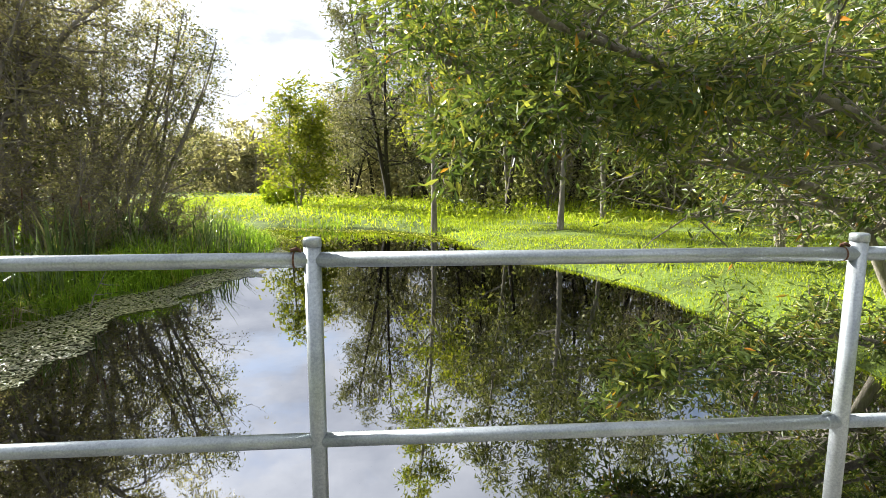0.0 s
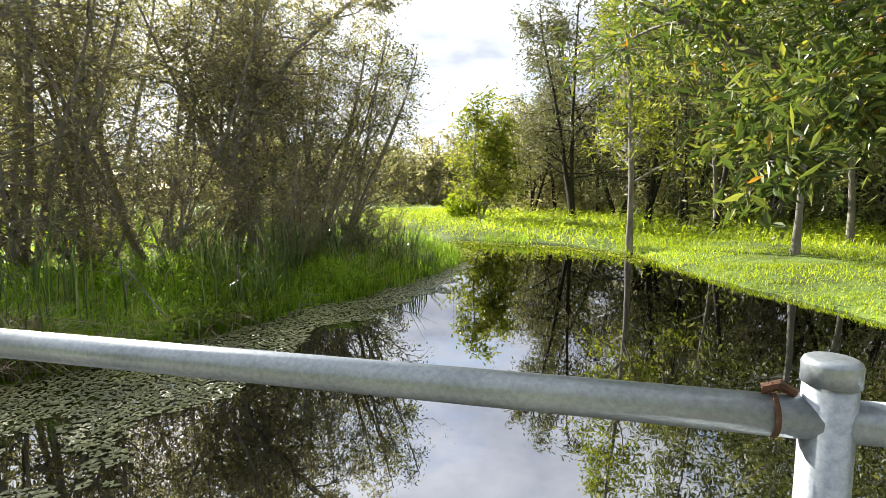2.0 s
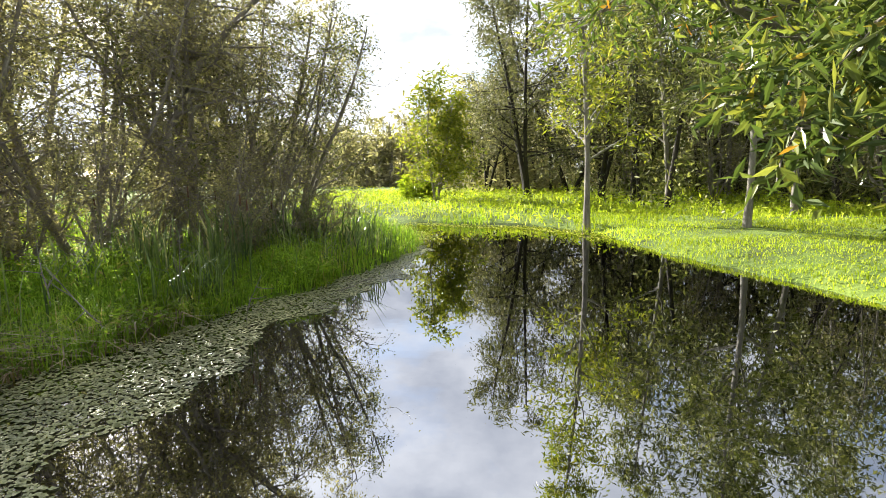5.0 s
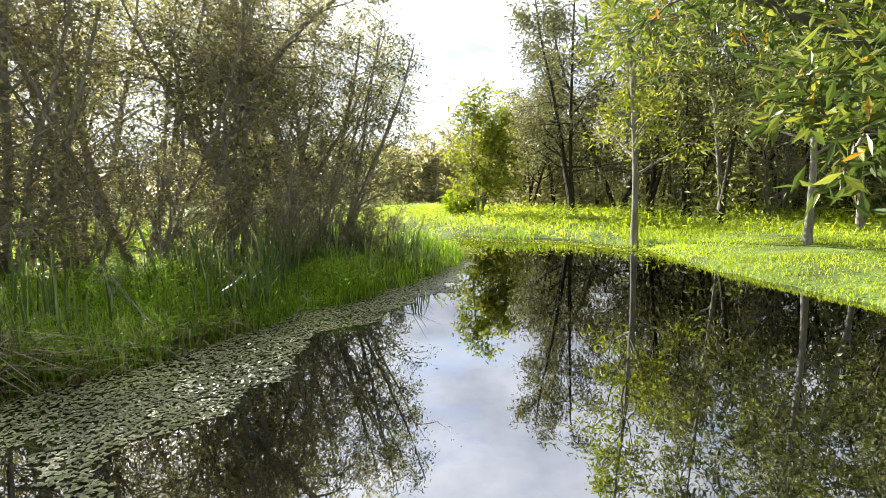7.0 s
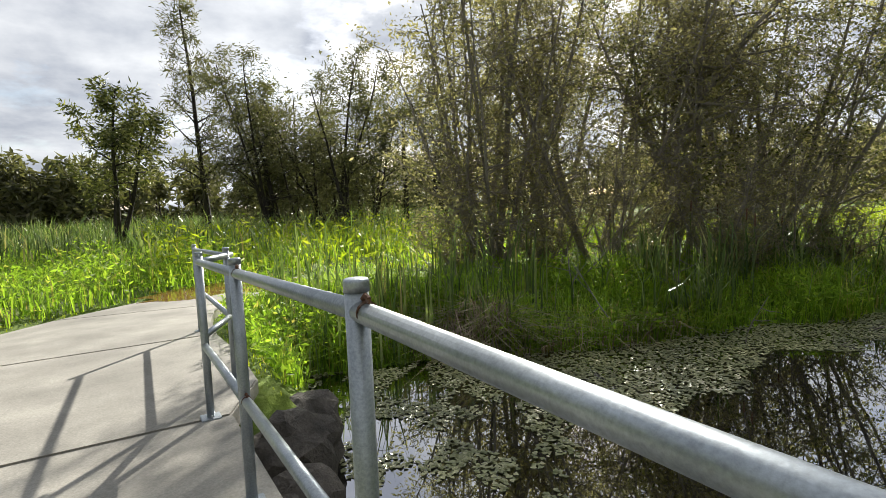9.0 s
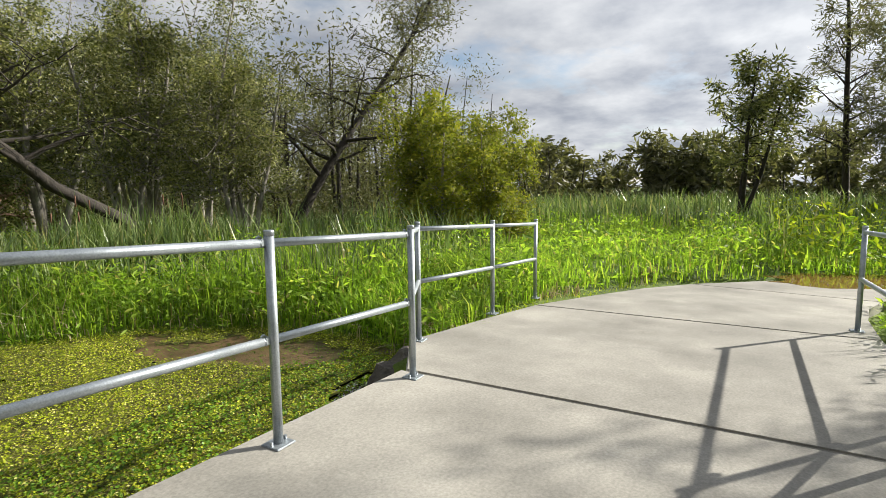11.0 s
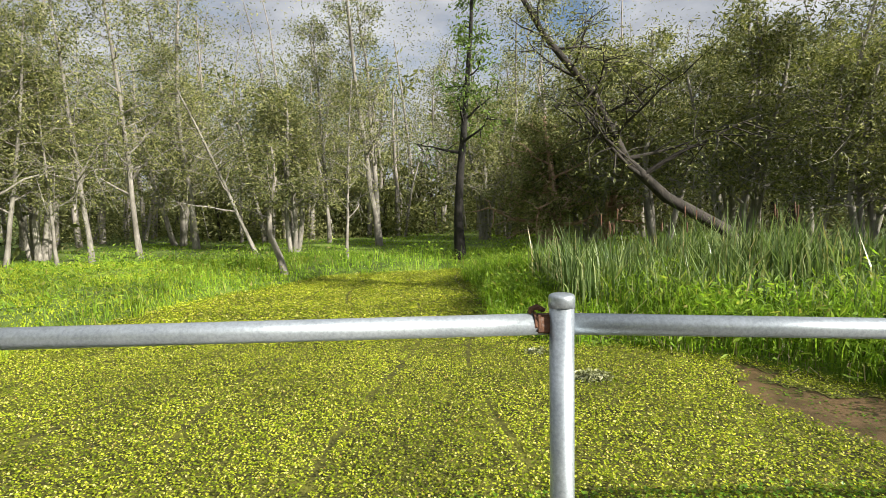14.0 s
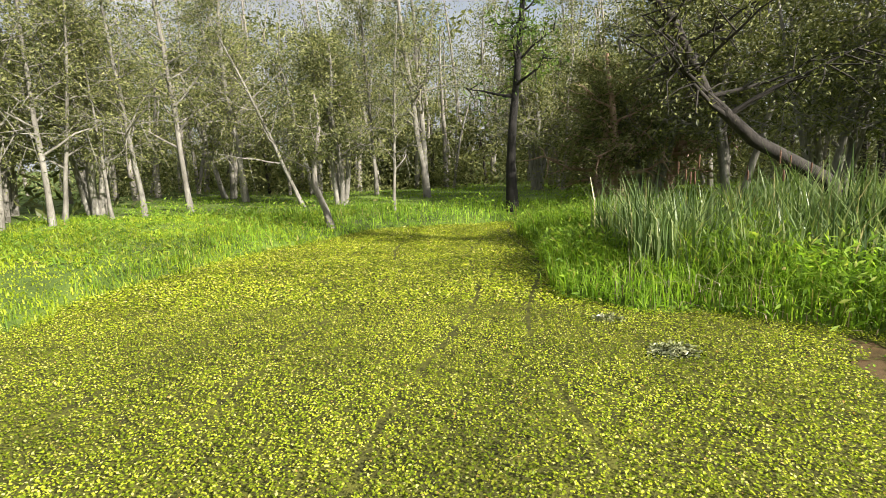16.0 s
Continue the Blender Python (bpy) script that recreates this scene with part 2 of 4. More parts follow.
def from_arrays(name, verts, faces, mat, smooth=False):
    """One mesh object from an N x 3 array and an F x k array of one face size, or a list of such."""
    me = bpy.data.meshes.new(name)
    groups = faces if isinstance(faces, list) else [faces]
    groups = [np.asarray(g, dtype=np.int32) for g in groups if len(g)]
    loops = np.concatenate([g.ravel() for g in groups])
    sizes = np.concatenate([np.full(len(g), g.shape[1], dtype=np.int32) for g in groups])
    me.vertices.add(len(verts))
    me.vertices.foreach_set("co", np.asarray(verts, dtype=np.float32).ravel())
    me.loops.add(len(loops))
    me.loops.foreach_set("vertex_index", loops)
    me.polygons.add(len(sizes))
    me.polygons.foreach_set("loop_start", np.concatenate([[0], np.cumsum(sizes)[:-1]]).astype(np.int32))
    me.polygons.foreach_set("use_smooth", np.full(len(sizes), smooth))
    me.update(calc_edges=True)
    me.materials.append(mat)
    return new(name, me)


def part(name, bm, mat, parent=None, label="", smooth=False):
    me = bpy.data.meshes.new(name)
    bmesh.ops.recalc_face_normals(bm, faces=bm.faces)
    for f in bm.faces:
        f.smooth = smooth
    bm.to_mesh(me)
    bm.free()
    me.materials.append(mat)
    ob = new(name, me)
    ob.parent = parent
    return tagged(ob, label)


def under(ob, parent):
    ob.parent = parent
    return ob


def tube(bm, pts, radii, sides=10, cap=True):
    """A tapering tube along points, into bm."""
    rings, ref = [], Vector((0.31, 0.17, 0.93))
    pts = [Vector(p) for p in pts]
    for i, p in enumerate(pts):
        d = (pts[min(i + 1, len(pts) - 1)] - pts[max(i - 1, 0)]).normalized()
        a = d.cross(ref if abs(d.dot(ref)) < 0.95 else Vector((1, 0, 0))).normalized()
        b = d.cross(a)
        r = radii[i] if hasattr(radii, "__len__") else radii
        rings.append([bm.verts.new(p + (a * math.cos(k * math.tau / sides) + b * math.sin(k * math.tau / sides)) * r) for k in range(sides)])
    for u, v in zip(rings, rings[1:]):
        for k in range(sides):
            bm.faces.new((u[k], u[(k + 1) % sides], v[(k + 1) % sides], v[k]))
    if cap:
        bm.faces.new(rings[0])
        bm.faces.new(rings[-1][::-1])
    return bm


def box(bm, lo, hi, bevel=0.0):
    r = bmesh.ops.create_cube(bm, size=1.0)
    for v in r["verts"]:
        v.co = Vector([lo[k] + (v.co[k] + 0.5) * (hi[k] - lo[k]) for k in range(3)])
    if bevel:
        es = list({e for v in r["verts"] for e in v.link_edges})
        bmesh.ops.bevel(bm, geom=es, offset=bevel, segments=2, affect="EDGES")
    return bm


def unit(v):
    return v / np.maximum(np.linalg.norm(v, axis=1, keepdims=True), 1e-9)


def blade_arrays(rng, pts, height, width, droop=0.8, jitter=0.6):
    """Bent blades of five points and three triangles, standing on pts."""
    n = len(pts)
    h = (height * rng.uniform(0.3, 1.15, n))[:, None]
    az = rng.uniform(0, math.tau, n)
    out = np.stack([np.cos(az), np.sin(az), np.zeros(n)], 1)
    side = np.stack([-np.sin(az), np.cos(az), np.zeros(n)], 1) * (width * rng.uniform(0.7, 1.3, n))[:, None] * 0.5
    lean = out * (rng.uniform(0.1, 1.0, n) * jitter)[:, None]
    up = np.array([0, 0, 1.0])
    mid = pts + h * (0.55 * up + lean * 0.35)
    tip = pts + h * (up * (1 - droop * rng.uniform(0, 0.6, n)[:, None]) + lean * 1.2 * (1 + droop))
    v = np.stack([pts - side, pts + side, mid + side * 0.8, mid - side * 0.8, tip], 1).reshape(-1, 3)
    b = (np.arange(n) * 5)[:, None]
    f = np.concatenate([b + [0, 1, 2], b + [0, 2, 3], b + [3, 2, 4]], 0)
    return v, f


def leaf_arrays(rng, pts, length, width, along=None, flat=0.0, sag=0.3):
    """Folded leaf shapes of four points and two triangles. flat: 1 lies level."""
    n = len(pts)
    d = unit(rng.normal(size=(n, 3)) * [1, 1, 0.75] + [0, 0, -sag])
    if along is not None:
        d = unit(d + along)
    d[:, 2] *= 1 - flat
    d = unit(d)
    q = rng.normal(size=(n, 3)) * (1 - flat) + np.array([0, 0, flat * 4.0])
    s = unit(np.cross(d, q))
    nrm = np.cross(s, d)
    L = (length * rng.uniform(0.6, 1.3, n))[:, None]
    Wd = (width * rng.uniform(0.7, 1.3, n))[:, None] * 0.5
    v = np.stack([pts, pts + d * L * 0.45 + s * Wd + nrm * Wd * 0.3, pts + d * L, pts + d * L * 0.45 - s * Wd + nrm * Wd * 0.3], 1).reshape(-1, 3)
    b = (np.arange(n) * 4)[:, None]
    return v, np.concatenate([b + [0, 1, 2], b + [0, 2, 3]], 0)


def polyline(rng, start, direction, length, n, wobble, lift=0.0):
    pts, d = [np.array(start, float)], np.array(direction, float)
    d /= np.linalg.norm(d)
    for _ in range(n):
        d = d + rng.normal(size=3) * wobble + [0, 0, lift]
        d /= np.linalg.norm(d)
        pts.append(pts[-1] + d * length / n)
    return np.array(pts)


def tube_arrays(lines, sides):
    """Tapering tubes along (points, radii) as one vertex and one quad array."""
    V, F, base = [], [], 0
    ang = np.arange(sides) * math.tau / sides
    for pts, rad in lines:
        n = len(pts)
        d = np.gradient(pts, axis=0)
        d = unit(d)
        ref = np.where(np.abs(d[:, 2:3]) < 0.9, [[0, 0, 1.0]], [[1.0, 0, 0]])
        a = unit(np.cross(d, ref))
        b = np.cross(d, a)
        ring = pts[:, None] + (a[:, None] * np.cos(ang)[None, :, None] + b[:, None] * np.sin(ang)[None, :, None]) * np.asarray(rad)[:, None, None]
        V.append(ring.reshape(-1, 3))
        i = np.arange(n - 1)[:, None] * sides
        k = np.arange(sides)[None]
        k2 = (k + 1) % sides
        F.append(np.stack([base + i + k, base + i + k2, base + i + sides + k2, base + i + sides + k], -1).reshape(-1, 4))
        base += n * sides
    return np.concatenate(V), np.concatenate(F)


def tree(seed, name, bark, leaf, label, height=8.0, radius=0.12, stems=1, spread=0.25, crown=0.35, boughs=12, reach=0.28, twigs=6,
         leaves=9, size=(0.1, 0.03), cluster=0.22, trunk=None, rise=0.6, wob=0.10, category="tree", bare=0.0):
    """A tree as trunk and crown under an empty at its base. trunk: an own polyline for the stem."""
    rng = np.random.default_rng(seed)
    wood, tips, dirs = [], [], []
    for s in range(stems):
        az = rng.uniform(0, math.tau)
        lean = np.array([math.cos(az) * spread, math.sin(az) * spread, 1.0]) * (1 if stems > 1 or spread > 0.3 else 1)
        start = np.array([math.cos(az), math.sin(az), 0]) * radius * (1.3 if stems > 1 else 0)
        h = height * rng.uniform(0.75, 1.0) if stems > 1 else height
        line = np.array(trunk, float) if trunk is not None else polyline(rng, start - [0, 0, 0.15], lean, h, 9, wob * 0.6, 0.05)
        rad = radius * np.linspace(1, 0.18, len(line)) ** 0.8
        rad[0] *= 1.35
        wood.append((line, rad))
        seg = len(line) - 1
        for k in range(boughs):
            u = crown + (1 - crown) * (k + rng.uniform(0, 1)) / boughs
            f = u * seg
            i = min(int(f), seg - 1)
            p = line[i] + (line[i + 1] - line[i]) * (f - i)
            a2 = k * 2.4 + rng.uniform(-0.5, 0.5)
            L = h * reach * rng.uniform(0.6, 1.2) * (1.15 - 0.75 * (u - crown) / (1 - crown))
            dirn = np.array([math.cos(a2), math.sin(a2), rise * rng.uniform(0.3, 1.4)])
            bl = polyline(rng, p, dirn, L, 5, wob * 1.8, 0.03)
            r0 = max(0.014, radius * 0.52 * (1.12 - u))
            wood.append((bl, np.linspace(r0, 0.006, 6)))
            if rng.uniform() < bare:
                continue
            for t in range(twigs):
                g = rng.uniform(0.3, 1.0) * 5
                j = min(int(g), 4)
                q = bl[j] + (bl[j + 1] - bl[j]) * (g - j)
                d3 = unit((rng.normal(size=(1, 3)) * [1, 1, 0.7] + dirn * 0.5))[0]
                tl = polyline(rng, q, d3, L * rng.uniform(0.25, 0.55), 2, 0.28, -0.04)
                wood.append((tl, np.linspace(max(0.006, r0 * 0.35), 0.003, 3)))
                m = rng.uniform(0.2, 1.05, leaves) * 2
                jj = np.minimum(m.astype(int), 1)
                pp = tl[jj] + (tl[jj + 1] - tl[jj]) * (m - jj)[:, None] + rng.normal(size=(leaves, 3)) * cluster * 0.5
                tips.append(pp)
                dirs.append(np.repeat(d3[None], leaves, 0))
    thick = [w for w in wood if w[1][0] > 0.035]
    thin = [w for w in wood if w[1][0] <= 0.035]
    top = new(name)
    va, fa = tube_arrays(thick, 7)
    vb, fb = tube_arrays(thin, 4 if size[0] < 0.15 else 3) if thin else (np.zeros((0, 3)), np.zeros((0, 4), int))
    under(from_arrays("trunk", np.concatenate([va, vb]), np.concatenate([fa, fb + len(va)]), bark, True), top)
    if tips:
        v, f = leaf_arrays(rng, np.concatenate(tips), size[0], size[1], np.concatenate(dirs) * 0.6)
        under(from_arrays("crown", v, f, leaf), top)
    return tagged(top, label, category)


def place(ob, x, y, z, turn=0.0, scale=1.0):
    ob.matrix_basis = pose(x, y, z, 0, 0, turn) @ Matrix.Scale(scale, 4)
    return ob


def again(ob, x, y, z, turn=0.0, scale=1.0):
    c = copy_thing(ob, Matrix())
    c.matrix_basis = pose(x, y, z, 0, 0, turn) @ Matrix.Scale(scale, 4)
    return c


# ---------------------------------------------------------------- ground and water
WATER = -0.8
POND_A = [(5.2, 0.0), (5.0, 4.5), (4.6, 7.6), (4.1, 9.6), (2.9, 12.1), (1.7, 16.6), (0.2, 18.5), (-2.5, 19.4), (-5.0, 20.2), (-7.4, 22.6),
          (-8.4, 22.8), (-5.5, 18.2), (-3.6, 14.4), (-3.5, 12.2), (-3.8, 10.1), (-4.55, 8.0), (-5.05, 6.55), (-5.2, 5.5), (-5.4, 4.75),
          (-5.75, 4.0), (-6.4, 2.6), (-6.7, 1.2), (-4.6, 0.5), (-4.3, -1.4), (5.0, -1.4)]
POND_B = [(4.8, -1.4), (4.7, -5.0), (4.65, -8.0), (4.7, -9.5), (4.65, -11.0), (3.95, -13.2), (2.9, -15.2), (1.8, -17.4), (-2.4, -18.5), (-2.5, -14.0),
          (-2.5, -11.9), (-2.35, -9.8), (-3.25, -9.2), (-4.5, -8.7), (-5.5, -8.0), (-6.2, -6.8), (-6.4, -5.2), (-6.1, -4.0), (-5.4, -3.3), (-4.3, -2.7), (-4.3, -1.4)]
LINE_PATH = [(60.0, -1.4), (-4.0, -1.4), (-7.5, -1.25), (-9.5, -0.6), (-11.0, 0.7), (-12.0, 3.0), (-12.6, 7.0), (-14.0, 16.0)]


def signed_distance(P, poly):
    """Distance to a closed outline; negative inside."""
    A = np.array(poly, float)
    B = np.roll(A, -1, 0)
    best = np.full(len(P), 1e9)
    inside = np.zeros(len(P), bool)
    for a, b in zip(A, B):
        ab = b - a
        t = np.clip(((P - a) @ ab) / (ab @ ab), 0, 1)
        best = np.minimum(best, np.linalg.norm(P - (a + t[:, None] * ab), axis=1))
        c = (a[1] > P[:, 1]) != (b[1] > P[:, 1])
        with np.errstate(divide="ignore", invalid="ignore"):
            xs = (b[0] - a[0]) * (P[:, 1] - a[1]) / (b[1] - a[1]) + a[0]
        inside ^= c & (P[:, 0] < xs)
    return np.where(inside, -best, best)


def line_distance(P, line):
    best = np.full(len(P), 1e9)
    for a, b in zip(np.array(line[:-1], float), np.array(line[1:], float)):
        ab = b - a
        t = np.clip(((P - a) @ ab) / (ab @ ab), 0, 1)
        best = np.minimum(best, np.linalg.norm(P - (a + t[:, None] * ab), axis=1))
    return best


def ripple(P, s, seed=0.0):
    x, y = P[:, 0] * s + seed, P[:, 1] * s - seed
    return (np.sin(x * 1.7 + 1.3 * np.sin(y * 0.9)) + np.sin(y * 2.1 + 1.1 * np.sin(x * 1.3 + 2)) + 0.6 * np.sin(x * 3.7 + y * 2.9)) / 2.6


def pond_distance(P):
    wob = ripple(P, 1.9) * 0.16 + ripple(P, 0.7, 3.0) * 0.12
    return np.minimum(signed_distance(P, POND_A), signed_distance(P, POND_B)) + wob


def ground_z(P):
    P = np.asarray(P, float)[:, :2]
    d = pond_distance(P)
    land = -0.80 + 0.38 * (1 - np.exp(-np.maximum(d, 0) / 0.9)) + ripple(P, 0.8) * 0.05 * np.clip(d, 0, 1)
    z = np.where(d < 0, WATER - np.minimum(0.7, -d * 0.6) - 0.01, land)
    k = np.clip((2.7 - line_distance(P, LINE_PATH)) / 0.9, 0, 1)
    k = np.where((P[:, 0] < -4.7) | (P[:, 0] > 5.6), k * k * (3 - 2 * k), 0)
    top = 0.045 * np.minimum(0, np.maximum(P[:, 0], -11.0) + 1.5) - 0.05
    top = np.where(line_distance(P, LINE_PATH) < 1.75, top - 0.08, top)
    return z * (1 - k) + k * top


def axis_steps():
    near = np.arange(-16, 16.01, 0.4)
    far = 16 * 1.16 ** np.arange(1, 31)
    return np.concatenate([-far[::-1], near, far])


ax = axis_steps()
gx, gy = np.meshgrid(ax, ax - 3.0, indexing="ij")
gp = np.stack([gx.ravel(), gy.ravel()], 1)
n_ax = len(ax)
gi = (np.arange(n_ax - 1)[:, None] * n_ax + np.arange(n_ax - 1)[None]).ravel()
ground = from_arrays("ground", np.column_stack([gp, ground_z(gp)]), np.stack([gi, gi + n_ax, gi + n_ax + 1, gi + 1], 1), M["soil"], True)
tagged(ground, "low grassy wetland ground with dark damp soil", "ground", kind="structure")

bm = bmesh.new()
for vs in [[(-12, -26, WATER), (8, -26, WATER), (8, 36, WATER), (-12, 36, WATER)]]:
    bm.faces.new([bm.verts.new(v) for v in vs])
tagged(part("water", bm, M["water"]), "still dark pond water mirroring the trees", "water", kind="structure")

# ---------------------------------------------------------------- footbridge
SLOPE = 0.045
RAIL_B = -2.765


def deck_z(x):
    return SLOPE * min(0.0, max(x, -11.0) + 1.5)


def slab(name, corners, thick, mat, parent, label=""):
    """A flat slab with bevelled edges over a plan outline of (x, y, z)."""
    b = bmesh.new()
    up = [b.verts.new(c) for c in corners]
    dn = [b.verts.new((c[0], c[1], c[2] - thick)) for c in corners]
    b.faces.new(up)
    b.faces.new(dn[::-1])
    n = len(up)
    for k in range(n):
        b.faces.new((up[k], dn[k], dn[(k + 1) % n], up[(k + 1) % n]))
    es = [e for e in b.edges if all(v in up for v in e.verts)]
    bmesh.ops.bevel(b, geom=es, offset=0.012, segments=2, affect="EDGES")
    return part(name, b, mat, parent, label)


bridge = tagged(new("footbridge"), "grey concrete footbridge deck crossing the pond", "bridge")
slab("deck", [(x, y, deck_z(x)) for x, y in ((-1.40, 0.13), (-1.40, -2.92), (6.2, -2.92), (6.2, 0.13))], 0.22, M["concrete"], bridge)
slab("deck", [(x, y, deck_z(x)) for x, y in ((-4.205, 0.13), (-4.205, -2.92), (-1.404, -2.92), (-1.404, 0.13))], 0.22, M["concrete"], bridge)
for xs in (-4.05, 5.9):
    b = box(bmesh.new(), (xs - 0.25, -2.75, -1.5), (xs + 0.25, -0.05, deck_z(xs) - 0.2), 0.01)
    part("abutment", b, M["concrete"], bridge)

footpath = tagged(new("footpath"), "pale weathered concrete footpath bending through reeds", "footpath", kind="structure")
EDGE_L = [(-4.22, -2.90), (-4.98, -3.36), (-6.3, -3.17), (-7.35, -3.0), (-8.5, -2.56), (-9.7, -2.05), (-10.7, -1.45), (-11.7, -0.3), (-12.3, 1.0), (-12.9, 3.0), (-13.4, 6.0), (-14.0, 9.0)]
EDGE_R = [(-4.22, 0.13), (-4.95, 0.45), (-6.0, 0.5), (-7.35, 0.47), (-8.5, 0.55), (-9.4, 0.7), (-10.2, 1.0), (-10.6, 1.6), (-10.9, 2.4), (-11.2, 3.6), (-11.6, 6.0), (-12.2, 9.0)]
for i0, i1 in ((0, 3), (3, 6), (6, 8), (8, 9)):
    g = 0.006
    ring = [(x, y, deck_z(x)) for x, y in EDGE_L[i0:i1 + 1]] + [(x, y, deck_z(x)) for x, y in EDGE_R[i0:i1 + 1][::-1]]
    cx = sum(c[0] for c in ring) / len(ring)
    cy = sum(c[1] for c in ring) / len(ring)
    ring = [(x + (cx - x) * g, y + (cy - y) * g, z) for x, y, z in ring]
    slab("concrete_slab", ring, 0.14, M["concrete"], footpath)

POST_H, RAIL_H, MID_H, PIPE = 1.08, 1.016, 0.54, 0.0218


def rail_post(x, y, parent, z=None):
    z = deck_z(x) if z is None else z
    b = bmesh.new()
    tube(b, [(x, y, z), (x, y, z + POST_H - 0.02)], PIPE * 1.12, 16)
    p = part("post", b, M["galv"], parent, smooth=True)
    b = bmesh.new()
    h = z + POST_H
    tube(b, [(x, y, h - 0.026), (x, y, h - 0.006), (x, y, h - 0.002), (x, y, h)], [PIPE * 1.2, PIPE * 1.2, PIPE * 1.12, PIPE * 0.95], 18)
    part("cap", b, M["galv"], p, smooth=True)
    b = box(bmesh.new(), (x - 0.06, y - 0.06, z), (x + 0.06, y + 0.06, z + 0.010), 0.003)
    part("base_plate", b, M["galv"], p)
    for sx in (-1, 1):
        b = tube(bmesh.new(), [(x + sx * 0.045, y, z + 0.01), (x + sx * 0.045, y, z + 0.03)], 0.009, 6)
        part("bolt", b, M["galv"], p)
    return p


def rail_pipe(a, b_, parent, h):
    b = tube(bmesh.new(), [(a[0], a[1], a[2] + h), (b_[0], b_[1], b_[2] + h)], PIPE, 16)
    return part("rail", b, M["galv"], parent, smooth=True)


def flange(x, y, z, side, parent, rust=True):
    """Hooked steel lug that joins a rail to its post."""
    b = bmesh.new()
    inner = y + (0.012 if y > -1 else 0.02)
    box(b, (min(x, x + side * 0.05), min(y, inner) - 0.003, z - 0.017), (max(x, x + side * 0.05), max(y, inner) + 0.003, z + 0.019), 0.003)
    tube(b, [(x + side * 0.03, y, z + 0.024), (x + side * 0.045, y, z + 0.032), (x + side * 0.058, y, z + 0.027), (x + side * 0.060, y, z + 0.018)], [0.005, 0.006, 0.006, 0.003], 7)
    tube(b, [(x + side * 0.048, y, z), (x + side * 0.053, y, z)], PIPE + 0.0012, 14)
    return part("lug", b, M["rust"] if rust else M["galv"], parent, "rusty steel lug" if rust else "")


def rail_run(name, xs, y, mid, lugs, label):
    top = tagged(new(name), label, "railing")
    inner = y + (0.0 if y > -1 else 0.02)
    for x in xs:
        rail_post(x, inner, top)
    for x0, x1 in zip(xs, xs[1:]):
        for h in (RAIL_H, mid):
            rail_pipe((x0, y, deck_z(x0)), (x1, y, deck_z(x1)), top, h)
    for x, side, h, rust in lugs:
        flange(x, y, deck_z(x + side * 0.08) + h, side, top, rust)
    return top


rail_a = rail_run("railing", [-4.24, -2.93, -1.575, 0.0, 1.64, 3.2, 4.8, 6.1], 0.0, 0.475,
                  [(-2.93, 1, RAIL_H, True), (-2.93, 1, 0.475, True), (-1.575, 1, RAIL_H, True), (-1.575, 1, 0.475, True), (1.64, -1, RAIL_H, True), (1.64, -1, 0.475, False), (0.0, -1, RAIL_H, True)],
                  "galvanised pipe railing with rusty joints on the bridge edge")
rail_b = rail_run("railing", [-4.10, -2.85, -1.58, 0.0, 1.6, 3.2, 4.8, 6.1], RAIL_B, 0.535,
                  [(-4.10, 1, RAIL_H, False), (-2.85, 1, RAIL_H, False), (-2.85, 1, 0.535, False), (-1.58, 1, RAIL_H, True), (-1.58, 1, 0.535, False), (0.0, 1, RAIL_H, True), (-4.10, 1, 0.535, False)],
                  "galvanised pipe railing along the weed-covered pond")


def path_rail(pts, label, overrun=0.0):
    top = tagged(new("railing"), label, "railing")
    for p in pts[1:]:
        rail_post(p[0], p[1], top)
    for k, (a, b_) in enumerate(zip(pts, pts[1:])):
        ext = overrun if k == 0 else 0.0
        end = (b_[0] + (b_[0] - a[0]) * ext, b_[1] + (b_[1] - a[1]) * ext)
        for h in (RAIL_H, MID_H):
            rail_pipe((a[0], a[1], deck_z(a[0])), (end[0], end[1], deck_z(end[0])), top, h)
    return top


path_rail([(-4.10, RAIL_B), (-5.02, -3.27), (-6.52, -3.21), (-7.85, -3.17)], "galvanised pipe railing along the footpath edge")
path_rail([(-4.24, 0.0), (-4.95, 0.27), (-7.7, 0.32)], "galvanised pipe railing end beside the footpath", 0.22)

bm = bmesh.new()
bm.faces.new([bm.verts.new((-12.0 + (1.25 + 0.2 * math.sin(3 * k)) * math.cos(k * math.tau / 40), 1.5 + (1.7 + 0.25 * math.sin(2 * k)) * math.sin(k * math.tau / 40), deck_z(-11.0) + 0.008)) for k in range(40)])
tagged(part("puddle", bm, M["puddle"]), "shallow brown floodwater lying across the footpath", "puddle", kind="structure")

# ---------------------------------------------------------------- trees
PALE = "slender pale-barked paperbark tree with olive leaves"
THICK = "multi-stemmed swamp oak with fine grey-brown needle foliage"


def stand(proto, spots, group):
    """A first tree and its copies, each (x, y, turn, scale), standing on the ground."""
    tagged(proto, group=group)
    made = []
    for k, (x, y, turn, sc, *tilt) in enumerate(spots):
        z = float(ground_z([(x, y)])[0])
        z = max(z, WATER - 0.1)
        ob = place(proto, x, y, z, turn, sc) if k == 0 else again(proto, x, y, z, turn, sc)
        if tilt:
            ob.matrix_basis = pose(x, y, z, 0, tilt[0], 0) @ pose(0, 0, 0, 0, 0, turn) @ Matrix.Scale(sc, 4)
        made.append(ob)
    return made


